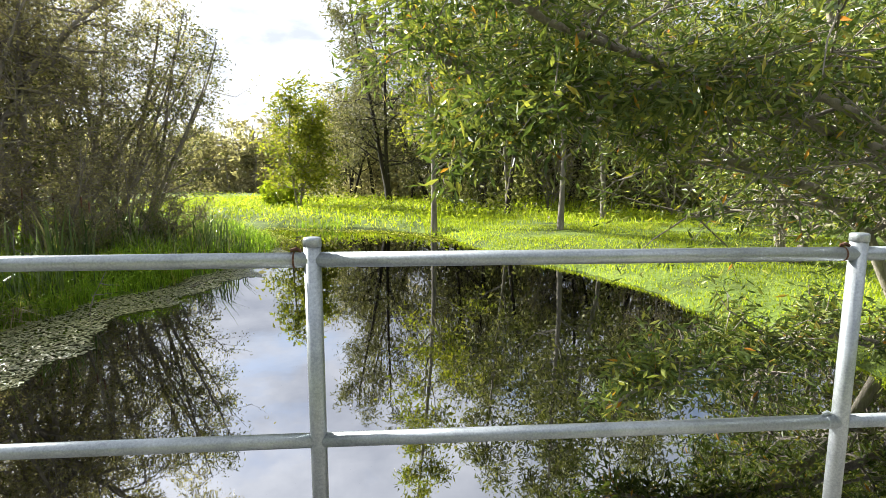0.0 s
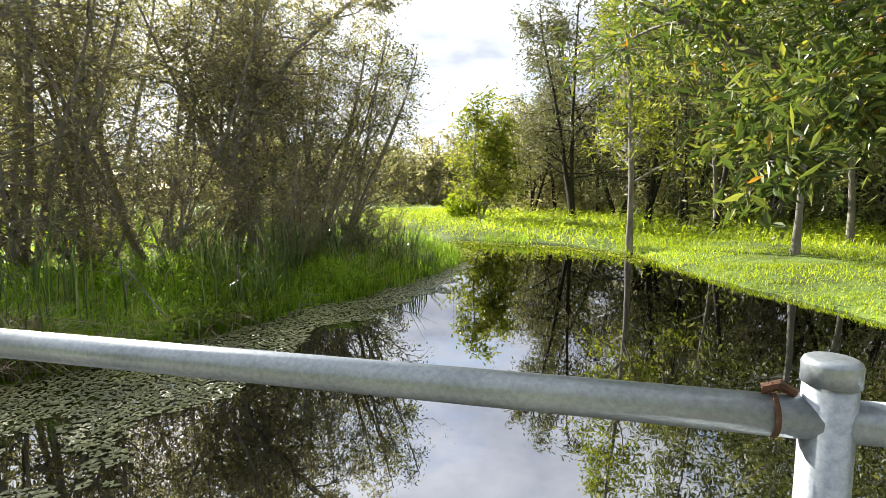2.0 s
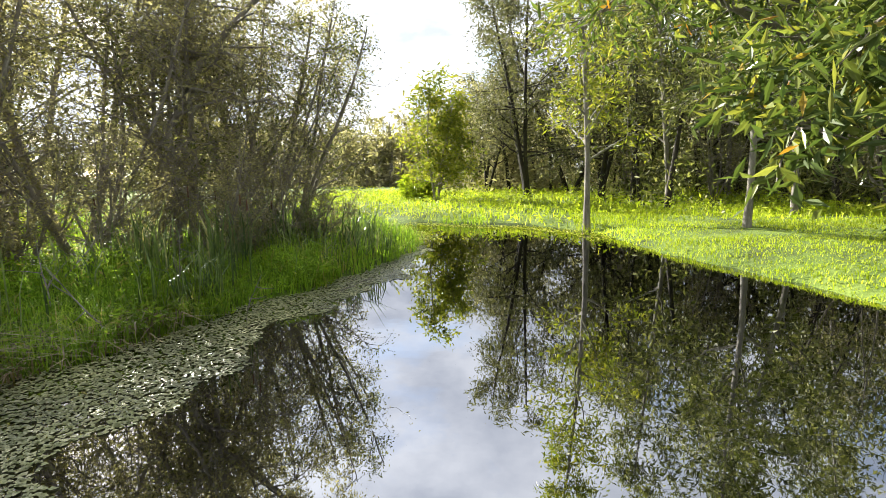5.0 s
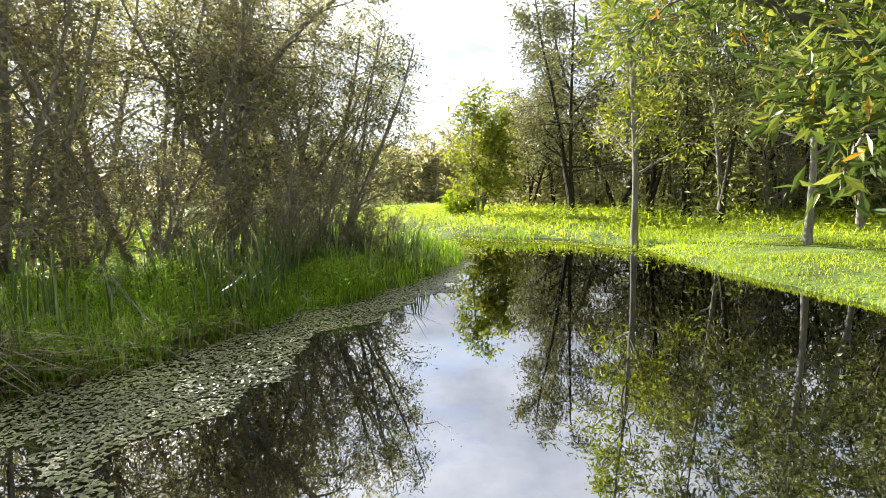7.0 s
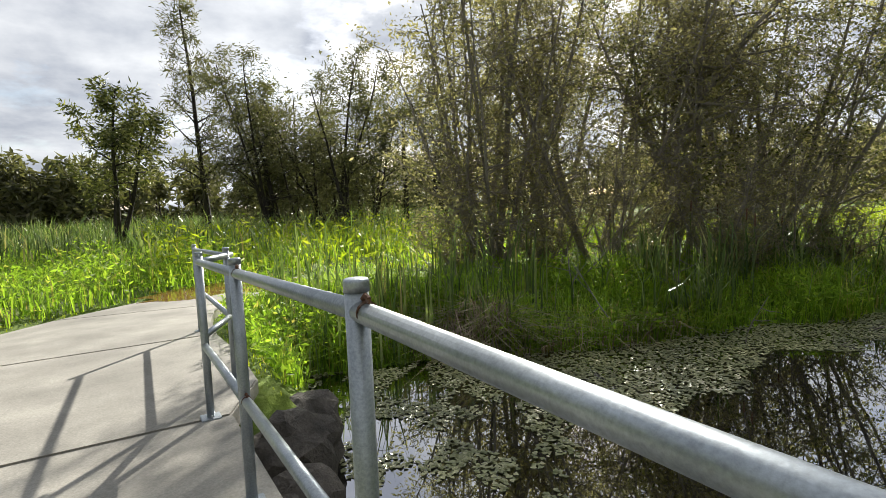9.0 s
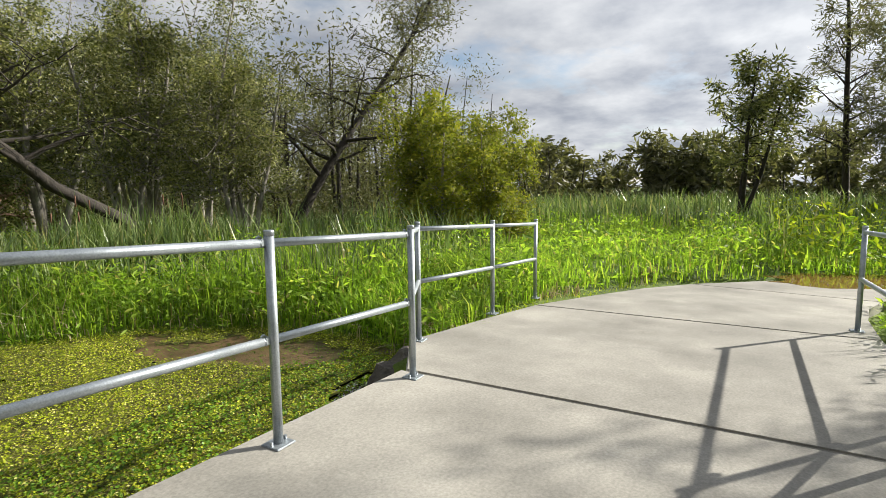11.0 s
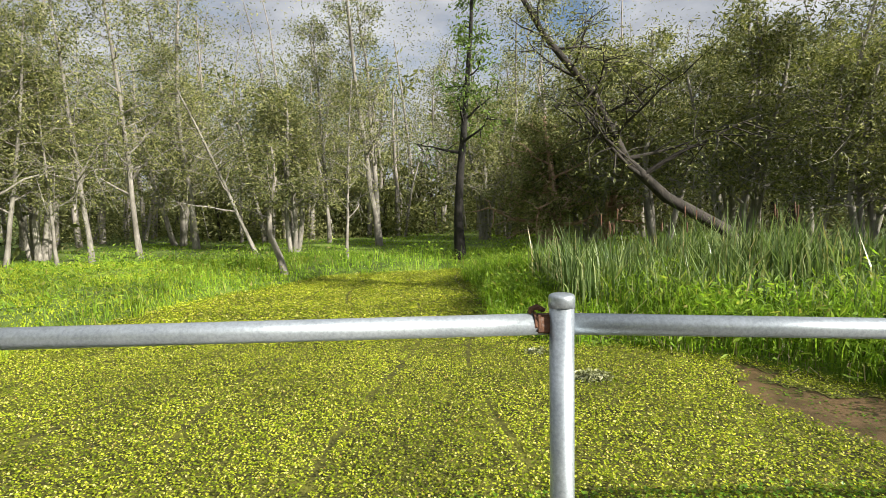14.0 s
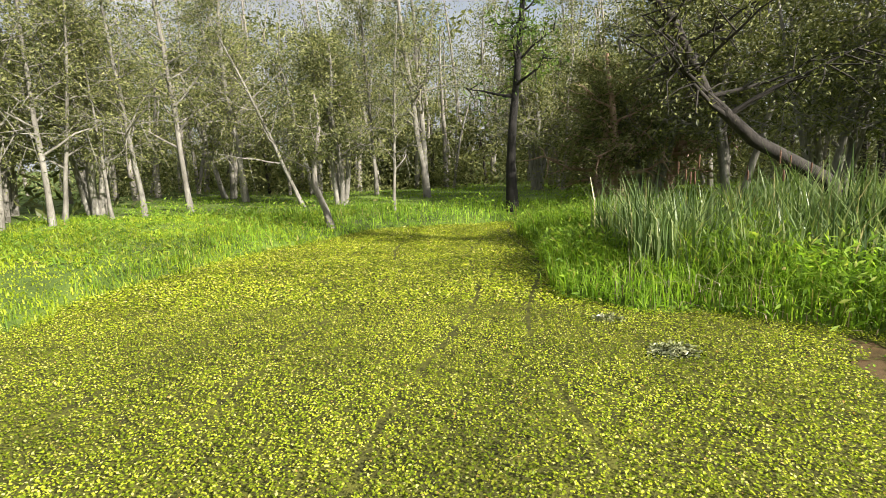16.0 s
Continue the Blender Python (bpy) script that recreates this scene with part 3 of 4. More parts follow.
# thicket on the point beside the dark pond
oak_1 = tree(11, "swamp_oak", M["bark_grey"], M["leaf_brown"], THICK, 7.8, 0.055, 4, 0.30, 0.16, 13, 0.29, 7, 11, (0.12, 0.042), 0.30, rise=0.7, bare=0.06)
oak_2 = tree(12, "swamp_oak", M["bark_grey"], M["leaf_brown"], THICK, 6.6, 0.05, 5, 0.38, 0.10, 12, 0.31, 7, 11, (0.12, 0.042), 0.28, rise=0.6, bare=0.08)
oak_3 = tree(13, "swamp_oak", M["bark_grey"], M["leaf_olive"], "swamp oak with pale forked stems and olive foliage", 7.2, 0.075, 3, 0.42, 0.22, 13, 0.28, 7, 18, (0.12, 0.040), 0.24, rise=0.7)
stand(oak_1, [(-8.6, 9.9, 0, 1.0), (-9.6, 8.0, 120, 0.95), (-9.4, 12.0, 40, 1.05), (-7.4, 13.2, 200, 0.95), (-10.3, 6.5, 170, 1.0)], "swamp oaks of the thicket")
stand(oak_2, [(-8.5, 8.2, 10, 1.0), (-10.0, 6.8, 300, 1.15), (-6.9, 11.4, 150, 0.95), (-8.4, 15.4, 20, 0.95), (-9.4, 6.2, 220, 0.85), (-7.7, 7.7, 90, 0.5), (-6.5, 9.2, 330, 0.45), (-5.9, 10.9, 200, 0.42), (-8.6, 7.0, 140, 0.42)], "swamp oaks of the thicket")
stand(oak_3, [(-7.2, 10.4, 200, 0.95), (-7.9, 11.6, 80, 0.95), (-6.6, 12.6, 20, 0.8)], "swamp oaks of the thicket")

oak_4 = tree(14, "swamp_oak", M["bark_grey"], M["leaf_brown"], "tall swamp oak with a high spreading brown crown", 9.2, 0.1, 2, 0.16, 0.5, 14, 0.27, 9, 19, (0.12, 0.040), 0.32, rise=0.5)
stand(oak_4, [(-11.4, 9.6, 0, 0.95), (-9.3, 8.8, 130, 0.9), (-10.5, 7.0, 60, 0.92), (-8.0, 10.4, 250, 0.85), (-7.0, 12.2, 310, 0.78)], "tall swamp oaks of the thicket")

oak_5 = tree(15, "swamp_oak", M["bark_grey"], M["leaf_brown"], "leaning swamp oak with a long limb over the water", 7.4, 0.11, 1, 0.0, 0.34, 26, 0.27, 9, 22, (0.12, 0.036), 0.2,
             trunk=[(0, 0, -0.2), (0.05, 0.05, 1.2), (0.0, 0.1, 2.6), (0.5, 0.6, 3.9), (1.3, 1.2, 5.1), (2.0, 1.9, 6.0), (2.8, 2.8, 6.6)], rise=0.15, wob=0.13)
place(oak_5, -7.5, 9.3, -0.45)

scrub = tree(16, "twiggy_shrub", M["bark_grey"], M["leaf_brown"], "twiggy grey-brown shrub under the swamp oaks", 2.4, 0.03, 7, 0.55, 0.08, 10, 0.34, 6, 9, (0.10, 0.03), 0.2, rise=0.5, wob=0.2, category="shrub", bare=0.2)
stand(scrub, [(-9.0, 7.0, 0, 0.9), (-7.6, 8.6, 160, 0.9), (-6.4, 10.2, 320, 0.9), (-5.6, 11.6, 40, 0.8), (-9.9, 5.8, 280, 0.8)], "shrubs under the swamp oaks")

# far bank of the dark pond
yellow = tree(21, "wattle_tree", M["bark_grey"], M["leaf_yellow"], "small yellow-green wattle tree on the far bank", 6.2, 0.06, 3, 0.24, 0.16, 14, 0.30, 8, 20, (0.24, 0.08), 0.4, rise=0.5)
place(yellow, -5.6, 28.4, -0.6, 0, 1.2)
dome = tree(22, "wattle_bush", M["bark_grey"], M["grass_lime"], "low rounded lime-green bush on the bank", 1.6, 0.03, 7, 0.7, 0.1, 8, 0.4, 7, 18, (0.2, 0.06), 0.18, category="bush")
place(dome, -7.0, 30.0, -0.6, 0, 1.15)
big_1 = tree(23, "swamp_oak", M["bark_dark"], M["leaf_grey"], "tall swamp oak with dark trunks and drooping grey foliage", 11.5, 0.12, 3, 0.26, 0.2, 14, 0.32, 8, 34, (0.26, 0.06), 0.5, rise=0.5)
stand(big_1, [(-0.6, 32.2, 0, 1.15), (2.2, 36.0, 90, 1.3), (-3.6, 38.5, 200, 0.85), (6.0, 35.0, 250, 1.3), (10.5, 31.0, 30, 1.25), (3.0, 28.0, 160, 1.0)], "swamp oaks on the far bank")
white_1 = tree(24, "paperbark_tree", M["bark_pale"], M["leaf_yellow"], "slender pale paperbark with light yellow-green leaves", 10.5, 0.10, 1, 0.02, 0.2, 26, 0.17, 8, 22, (0.22, 0.06), 0.32, wob=0.05)
place(white_1, 1.35, 17.6, -0.75, 0, 1.05)
white_2 = tree(25, "paperbark_tree", M["bark_pale"], M["leaf_olive"], PALE, 9.5, 0.085, 1, 0.07, 0.22, 24, 0.25, 8, 26, (0.22, 0.06), 0.34, wob=0.09)
stand(white_2, [(5.24, 15.0, 0, 1.1), (8.2, 19.0, 60, 1.25), (5.1, 22.6, 130, 1.25), (12.0, 24.0, 200, 1.35), (9.5, 29.0, 20, 1.45), (14.0, 17.5, 290, 1.3), (16.0, 28.0, 90, 1.45), (10.8, 12.4, 200, 1.2), (13.0, 8.6, 10, 1.3), (16.5, 12.6, 100, 1.35)], "paperbarks on the grassy bank")

for proto, spots in ((oak_2, [(8.2, 27.0, 0, 1.0), (12.0, 20.5, 140, 1.0), (13.5, 28.5, 60, 1.15), (16.5, 22.0, 220, 1.1)]), (oak_1, [(5.0, 31.0, 60, 1.0), (10.0, 33.0, 10, 1.2), (17.5, 16.0, 100, 1.0)])):
    for x, y, turn, sc in spots:
        tagged(again(proto, x, y, float(ground_z([(x, y)])[0]), turn, sc), "grey-brown swamp oak standing behind the grassy bank", group="swamp oaks behind the bank")

# overhanging paperbark beside the bridge, with large leaves
over = tree(31, "paperbark_tree", M["bark_grey"], M["leaf_bright"], "overhanging paperbark with glossy narrow green leaves", 6.0, 0.075, 1, 0.0, 0.28, 38, 0.31, 11, 27, (0.105, 0.024), 0.22,
            trunk=[(0, 0, -0.2), (-0.2, 0, 0.8), (-0.7, -0.1, 1.6), (-1.5, -0.3, 2.1), (-2.7, -0.6, 2.4), (-3.9, -0.9, 2.7), (-5.0, -1.2, 2.95), (-5.9, -1.4, 3.4)], rise=0.25, wob=0.12)
place(over, 6.3, 3.6, -0.6)
again(over, 7.0, 4.9, -1.3, -3, 1.15)
over_3 = tree(33, "paperbark_tree", M["bark_grey"], M["leaf_bright"], "low drooping paperbark bough with long glossy leaves", 6.0, 0.06, 1, 0.0, 0.5, 24, 0.17, 9, 30, (0.12, 0.030), 0.17,
              trunk=[(0, 0, -0.2), (-0.4, 0, 1.0), (-1.6, 0, 1.9), (-3.0, -0.1, 2.5), (-4.4, -0.2, 2.6), (-5.4, -0.25, 2.4), (-6.1, -0.3, 2.1)], rise=0.05, wob=0.12)
place(over_3, 6.8, 2.9, -0.6)
over_2 = tree(32, "paperbark_tree", M["bark_grey"], M["leaf_bright"], "leafy paperbark leaning over the dark pond", 6.4, 0.09, 3, 0.25, 0.08, 18, 0.3, 8, 18, (0.14, 0.036), 0.27)
stand(over_2, [(7.4, 5.2, 40, 1.0), (8.6, 2.4, 150, 1.0), (7.9, 8.4, 260, 0.95)], "leafy paperbarks by the bridge")

low_bough = tree(34, "paperbark_tree", M["bark_grey"], M["leaf_bright"], "low paperbark bough spreading just above the dark water", 3.6, 0.05, 1, 0.0, 0.2, 26, 0.2, 9, 20, (0.10, 0.024), 0.15,
                 trunk=[(0, 0, -0.2), (-0.5, -0.1, 0.3), (-1.3, -0.2, 0.5), (-2.1, -0.4, 0.45), (-2.8, -0.6, 0.35), (-3.3, -0.7, 0.2)], rise=0.3, wob=0.14)
place(low_bough, 5.2, 2.9, -0.6)

# wood behind the weed-covered pond
gum = tree(41, "gum_tree", M["bark_pale"], M["leaf_olive"], "tall pale-trunked gum tree with open crown", 12.5, 0.12, 2, 0.09, 0.26, 20, 0.2, 8, 26, (0.13, 0.04), 0.34, wob=0.1)
stand(gum, [(0.4, -24.5, 0, 1.1), (8.5, -25.3, 80, 1.05), (13.6, -22.5, 160, 1.0), (5.4, -34.0, 240, 1.1), (-8.0, -34.0, 20, 1.1), (17.0, -27.0, 10, 1.1), (-2.6, -36.0, 130, 1.05)], "gums behind the pond")
slim = tree(48, "paperbark_tree", M["bark_pale"], M["leaf_olive"], "slender leaning paperbark with a pale bare lower trunk", 9.0, 0.085, 1, 0.05, 0.22, 26, 0.22, 8, 30, (0.11, 0.036), 0.28, wob=0.1)
stand(slim, [(8.9, -21.1, 0, 1.2, 1), (9.75, -19.7, 120, 1.05, 5), (11.4, -17.7, 200, 1.1, 3), (11.7, -18.6, 60, 0.9, -12), (10.4, -19.0, 300, 0.7, 2), (4.95, -21.7, 30, 0.9, 20), (3.15, -27.1, 90, 1.15, 2),
              (1.3, -19.9, 250, 0.7, -2), (12.6, -17.2, 140, 1.05, -6), (13.4, -16.4, 75, 1.05, 4), (-10.1, -13.2, 160, 0.85, -8), (14.4, -18.6, 0, 1.1, 3)], "slender paperbarks behind the pond")
olive = tree(42, "paperbark_tree", M["bark_pale"], M["leaf_olive"], "bushy paperbark with pale twisted stems and olive crown", 6.4, 0.1, 4, 0.3, 0.26, 14, 0.28, 8, 34, (0.13, 0.038), 0.28, wob=0.18)
stand(olive, [(3.7, -22.4, 0, 1.05), (12.4, -21.0, 70, 1.2), (6.6, -29.0, 140, 1.3), (14.6, -19.4, 200, 1.15), (-9.8, -15.6, 30, 1.1), (-13.2, -17.4, 120, 1.15), (14.5, -16.0, 90, 1.1), (-9.0, -18.6, 240, 1.2), (-11.0, -12.6, 190, 0.85),
              (-16.6, -19.4, 320, 1.2), (-7.2, -20.5, 20, 1.2), (-4.4, -27.5, 300, 1.2), (16.2, -21.6, 10, 1.2), (-12.4, -20.0, 210, 1.3), (10.6, -28.0, 100, 1.3)], "bushy paperbarks round the pond")
pink = tree(43, "paperbark_tree", M["bark_pink"], M["leaf_olive"], "spreading paperbark with pinkish trunks and low dense crown", 5.2, 0.17, 2, 0.2, 0.2, 18, 0.32, 10, 38, (0.12, 0.036), 0.3, rise=0.25)
stand(pink, [(-5.8, -21.2, 0, 1.12), (-6.4, -19.9, 110, 1.05), (-9.2, -25.0, 210, 1.4)], "paperbarks with pinkish trunks")
burnt = tree(44, "burnt_tree", M["bark_burnt"], M["leaf_regrowth"], "charred black tree trunk with fresh green regrowth", 8.0, 0.15, 1, 0.0, 0.42, 18, 0.14, 7, 20, (0.14, 0.05), 0.28,
             trunk=[(0, 0, -0.2), (0.05, 0, 1.2), (-0.02, 0, 2.4), (-0.15, 0, 3.6), (-0.25, 0, 4.8), (-0.4, 0, 6.4), (-0.5, 0, 8.4)], wob=0.12)
place(burnt, -2.6, -19.7, -0.5, 0, 1.15)
bent = tree(45, "paperbark_tree", M["bark_dark"], M["leaf_olive"], "dark bent paperbark leaning far over the reeds", 7.0, 0.135, 1, 0.0, 0.40, 26, 0.27, 10, 24, (0.075, 0.026), 0.26,
            trunk=[(0, 0, -0.2), (1.0, 0.1, 0.96), (2.2, 0.2, 1.6), (3.0, 0.3, 2.3), (3.6, 0.4, 3.4), (4.5, 0.5, 4.4), (5.2, 0.6, 5.5)], rise=0.5, bare=0.15)
place(bent, -8.5, -12.2, -0.4, 0, 1.08)
stub = tree(49, "paperbark_tree", M["bark_grey"], M["leaf_olive"], "short leaning paperbark stem at the water's edge", 3.6, 0.10, 1, 0.0, 0.5, 8, 0.24, 6, 22, (0.12, 0.036), 0.25,
            trunk=[(0, 0, -0.3), (0.22, 0, 0.6), (0.42, 0.1, 1.2), (0.4, 0.1, 1.8), (0.2, 0.15, 2.6), (0.25, 0.2, 3.4)])
place(stub, 2.55, -16.9, -0.75, 0, 1.1)
lean_2 = tree(46, "swamp_oak", M["bark_dark"], M["leaf_grey"], "large swamp oak with a dark trunk leaning steeply", 10.0, 0.17, 1, 0.0, 0.25, 30, 0.26, 9, 32, (0.2, 0.035), 0.45,
              trunk=[(0, 0, -0.2), (-1.0, 0.45, 1.6), (-2.0, 0.9, 3.2), (-3.2, 1.45, 5.0), (-4.5, 2.0, 6.9), (-5.4, 2.4, 8.6)], rise=0.6)
place(lean_2, -12.9, -13.2, -0.4)
bush = tree(47, "wattle_tree", M["bark_grey"], M["leaf_yellow"], "rounded yellow-green wattle beside the reeds", 5.2, 0.06, 4, 0.32, 0.05, 14, 0.28, 9, 25, (0.17, 0.055), 0.32)
stand(bush, [(-14.2, -8.2, 0, 0.95), (-14.9, -6.7, 100, 0.7), (-16.4, -8.8, 220, 0.9)], "yellow-green wattles")

# beyond the reed field
tall = tree(51, "swamp_oak", M["bark_dark"], M["leaf_grey"], "tall narrow swamp oak standing in the reed field", 14.0, 0.2, 1, 0.02, 0.16, 26, 0.19, 8, 17, (0.42, 0.065), 0.42, wob=0.07, rise=1.0)
stand(tall, [(-38.0, 4.3, 0, 1.0), (-41.0, 12.5, 90, 0.8)], "trees beyond the reed field")
umb = tree(52, "gum_tree", M["bark_dark"], M["leaf_olive"], "flat-topped gum tree leaning over the reed field", 8.8, 0.14, 3, 0.42, 0.4, 12, 0.32, 8, 20, (0.36, 0.10), 0.35, rise=0.5)
place(umb, -36.5, -0.8, -0.4, 200)
stand(again(big_1, 0, 0, 0), [(-33.0, 7.2, 60, 0.95), (-32.0, 10.5, 140, 1.0), (-33.5, 14.0, 250, 0.85), (-36.0, 8.5, 310, 0.9), (-28.0, 16.5, 40, 0.75), (-24.0, 20.0, 90, 0.8), (-30.0, 24.0, 0, 0.9), (-20.0, 26.0, 170, 0.8)], "swamp oaks beyond the reed field")


def woods(name, seed, spots, height, label, leaf, bark, size=0.42, per=420):
    """Distant trees too many to count: stems and leaf clumps in one sheet of growth."""
    rng = np.random.default_rng(seed)
    wood, tips = [], []
    for x, y in spots:
        h = height * rng.uniform(0.6, 1.1)
        z = float(ground_z([(x, y)])[0])
        line = polyline(rng, (x, y, z - 0.2), (rng.normal() * 0.08, rng.normal() * 0.08, 1), h * 0.9, 6, 0.05)
        wood.append((line, np.linspace(0.15, 0.03, 7) * rng.uniform(0.6, 1.3)))
        k = 13
        c = np.column_stack([rng.normal(size=k) * h * 0.13, rng.normal(size=k) * h * 0.13, h * rng.uniform(0.08, 1.0, k)]) + [x, y, z]
        q = c[rng.integers(0, k, per)] + rng.normal(size=(per, 3)) * h * [0.058, 0.058, 0.045]
        low = np.column_stack([rng.normal(size=(per // 3, 2)) * h * 0.2, rng.uniform(0, 0.28, per // 3) * h * rng.uniform(0.3, 1, per // 3)]) + [x, y, z]
        tips.append(np.concatenate([q, low]))
    top = new(name)
    v, f = tube_arrays(wood, 5)
    under(from_arrays("trunks", v, f, bark, True), top)["kind"] = "stuff"
    v, f = leaf_arrays(rng, np.concatenate(tips), size, size * 0.3)
    under(from_arrays("foliage", v, f, leaf), top)["kind"] = "stuff"
    return tagged(top, label, "woods", kind="stuff")


def scatter(seed, n, x0, x1, y0, y1):
    rng = np.random.default_rng(seed)
    return np.column_stack([rng.uniform(x0, x1, n), rng.uniform(y0, y1, n)])


woods("far_woods", 61, scatter(61, 150, -32, 32, -60, -35), 17.0, "deep shaded woods behind the weedy pond", M["leaf_olive"], M["bark_grey"], 0.21, 1150)
woods("far_woods", 62, scatter(62, 70, 15, 38, -34, 40), 13.0, "dense woods on the bank beside the bridge", M["leaf_olive"], M["bark_grey"], 0.62, 330)
woods("far_woods", 63, scatter(63, 150, -55, 40, 56, 78), 8.5, "distant grey-brown swamp woods beyond the pond", M["leaf_brown"], M["bark_grey"], 0.8, 420)
woods("far_woods", 64, scatter(64, 190, -84, -58, -60, 65), 7.0, "distant tree line beyond the reed field", M["leaf_grey"], M["bark_dark"], 1.0, 330)
woods("far_woods", 65, scatter(65, 80, -42, -17, -40, -17), 10.5, "grey-green scrub behind the reeds", M["leaf_grey"], M["bark_dark"], 0.30, 620)
woods("far_woods", 66, scatter(66, 34, 5, 26, 38, 60), 11.0, "woods behind the far grassy bank", M["leaf_olive"], M["bark_grey"], 0.75, 360)

woods("far_woods", 69, scatter(69, 34, 4.6, 20, 21, 34), 8.0, "olive scrub behind the grassy bank", M["leaf_olive"], M["bark_dark"], 0.3, 560)
woods("far_woods", 70, scatter(70, 26, -5, 8, 37, 48), 9.0, "grey-brown scrub behind the far bank", M["leaf_brown"], M["bark_dark"], 0.4, 520)
woods("far_woods", 71, scatter(71, 15, -37, -29, 5.5, 16), 9.5, "grey-green trees beyond the reed field", M["leaf_grey"], M["bark_dark"], 0.3, 620)
woods("far_woods", 72, np.concatenate([scatter(72, 30, -18, -5, -36, -26), scatter(73, 26, 3.5, 20, -36, -28), scatter(74, 10, -5, 4, -37, -31)]), 9.0, "shaded olive trees round the clearing", M["leaf_olive"], M["bark_grey"], 0.17, 900)
woods("far_woods", 67, scatter(67, 46, -34, 34, -62, -50), 14.0, "dark dense wood closing the clearing", M["leaf_olive"], M["bark_dark"], 0.9, 330)
woods("far_woods", 68, scatter(68, 46, -18, 22, -40, -31), 4.5, "low shaded scrub under the trees", M["leaf_olive"], M["bark_dark"], 0.45, 380)

# ---------------------------------------------------------------- grass and reeds


def meadow(name, seed, n, region, height, width, mat, label, keep=None, droop=0.8, jitter=0.6, category="grass", clump=0.0):
    rng = np.random.default_rng(seed)
    P = scatter(seed + 900, n, *region)
    if clump:
        c = P[rng.integers(0, max(1, n // 40), n)]
        P = c + rng.normal(size=(n, 2)) * clump
    ok = pond_distance(P) > -0.05
    if keep is not None:
        ok &= keep(P)
    P = P[ok]
    pts = np.column_stack([P, ground_z(P) - 0.02])
    h = height * (0.8 + 0.35 * ripple(P, 0.9, seed))
    v, f = blade_arrays(rng, pts, h, width, droop, jitter)
    return tagged(from_arrays(name, v, f, mat), label, category, kind="stuff")


def off_path(P, margin=0.25):
    L = np.array(EDGE_L[:10] + EDGE_R[:10][::-1])
    return (signed_distance(P, L) > margin) & ~((P[:, 0] > -4.8) & (P[:, 1] < 0.3) & (P[:, 1] > -3.1))


def near_path(P):
    return line_distance(P, LINE_PATH)


LUSH = "lush bright green wetland grass"
meadow("grass", 71, 42000, (-11, -2.2, 0.6, 9.5), 0.68, 0.016, M["grass"], "lush bright green grass on the pond point", lambda P: off_path(P) & (P[:, 0] > -11))
meadow("grass", 72, 16000, (-9, -2.2, 9, 20), 0.6, 0.022, M["grass"], "green grass under the thicket", None)
meadow("grass", 73, 26000, (-30, -5.0, -14, 2), 0.75, 0.026, M["grass"], "tall bright green grass beside the footpath", lambda P: off_path(P, 0.5) & (pond_distance(P) > 0.1))
meadow("grass", 74, 15000, (-34, -12, 0, 18), 0.85, 0.035, M["grass"], "tall sunlit marsh grass behind the thicket", lambda P: off_path(P, 0.5))
meadow("reeds", 75, 16000, (-60, -15, -18, 26), 1.75, 0.05, M["reed"], "broad field of tall green reeds", lambda P: off_path(P, 1.2) & (ripple(P, 0.25) > -0.35), 0.45, 0.35, "reeds")
meadow("grass", 76, 60000, (1.0, 12, 2.0, 24), 0.15, 0.02, M["grass_lime"], "short sunlit lime-green bank grass", None)
meadow("grass", 77, 15000, (-16, 12, 17, 44), 0.42, 0.04, M["grass_lime"], "lime-green marsh grass on the far bank", None)
meadow("grass", 78, 44000, (2.5, 13, -20, -4), 0.15, 0.026, M["grass_lime"], "soft short bright grass on the pond bank", None)
meadow("grass", 178, 12000, (0.5, 14, -20, -3), 0.42, 0.014, M["grass"], "longer green grass at the pond margin", lambda P: (pond_distance(P) < 0.5) | (P[:, 1] < -12.5) & (ripple(P, 0.8) > 0))
meadow("grass", 79, 32000, (-10, -2.4, -16, -3.2), 0.8, 0.018, M["grass"], "thick green grass along the weedy pond", lambda P: off_path(P, 0.3) & (pond_distance(P) > 0.05))
meadow("grass", 80, 24000, (-14, 14, -36, -18), 0.14, 0.04, M["grass"], "mown grass clearing under the trees", None)
meadow("grass", 81, 10000, (-12, 5, -21, -10.5), 0.6, 0.02, M["grass"], "rank grass at the head of the pond", None)
meadow("reeds", 82, 4300, (-9.5, -3.6, -13.2, -9.9), 1.5, 0.03, M["reed"], "tall pale-tipped cattail reeds", lambda P: pond_distance(P) > 0.35, 0.35, 0.3, "reeds")
meadow("reeds", 83, 3600, (-14, -6.0, -12.5, -6.0), 1.5, 0.03, M["reed"], "cattail reeds behind the grass", lambda P: pond_distance(P) > 1.2, 0.35, 0.3, "reeds")
meadow("reeds", 84, 2400, (-8.2, -3.2, 5.6, 13.0), 1.5, 0.03, M["reed"], "dark cattail reeds on the pond point", lambda P: (pond_distance(P) > 0.2) & (pond_distance(P) < 3.2), 0.5, 0.45, "reeds", 0.22)
meadow("reeds", 85, 420, (-8.6, -6.2, 1.2, 5.2), 1.5, 0.028, M["reed"], "scattered cattail reeds in the grass", None, 0.2, 0.2, "reeds")
meadow("dead_grass", 87, 700, (-6.9, -6.0, 2.9, 4.0), 0.75, 0.016, M["straw"], "drooping clump of grey dead straw", None, 1.6, 1.2, "dead grass")
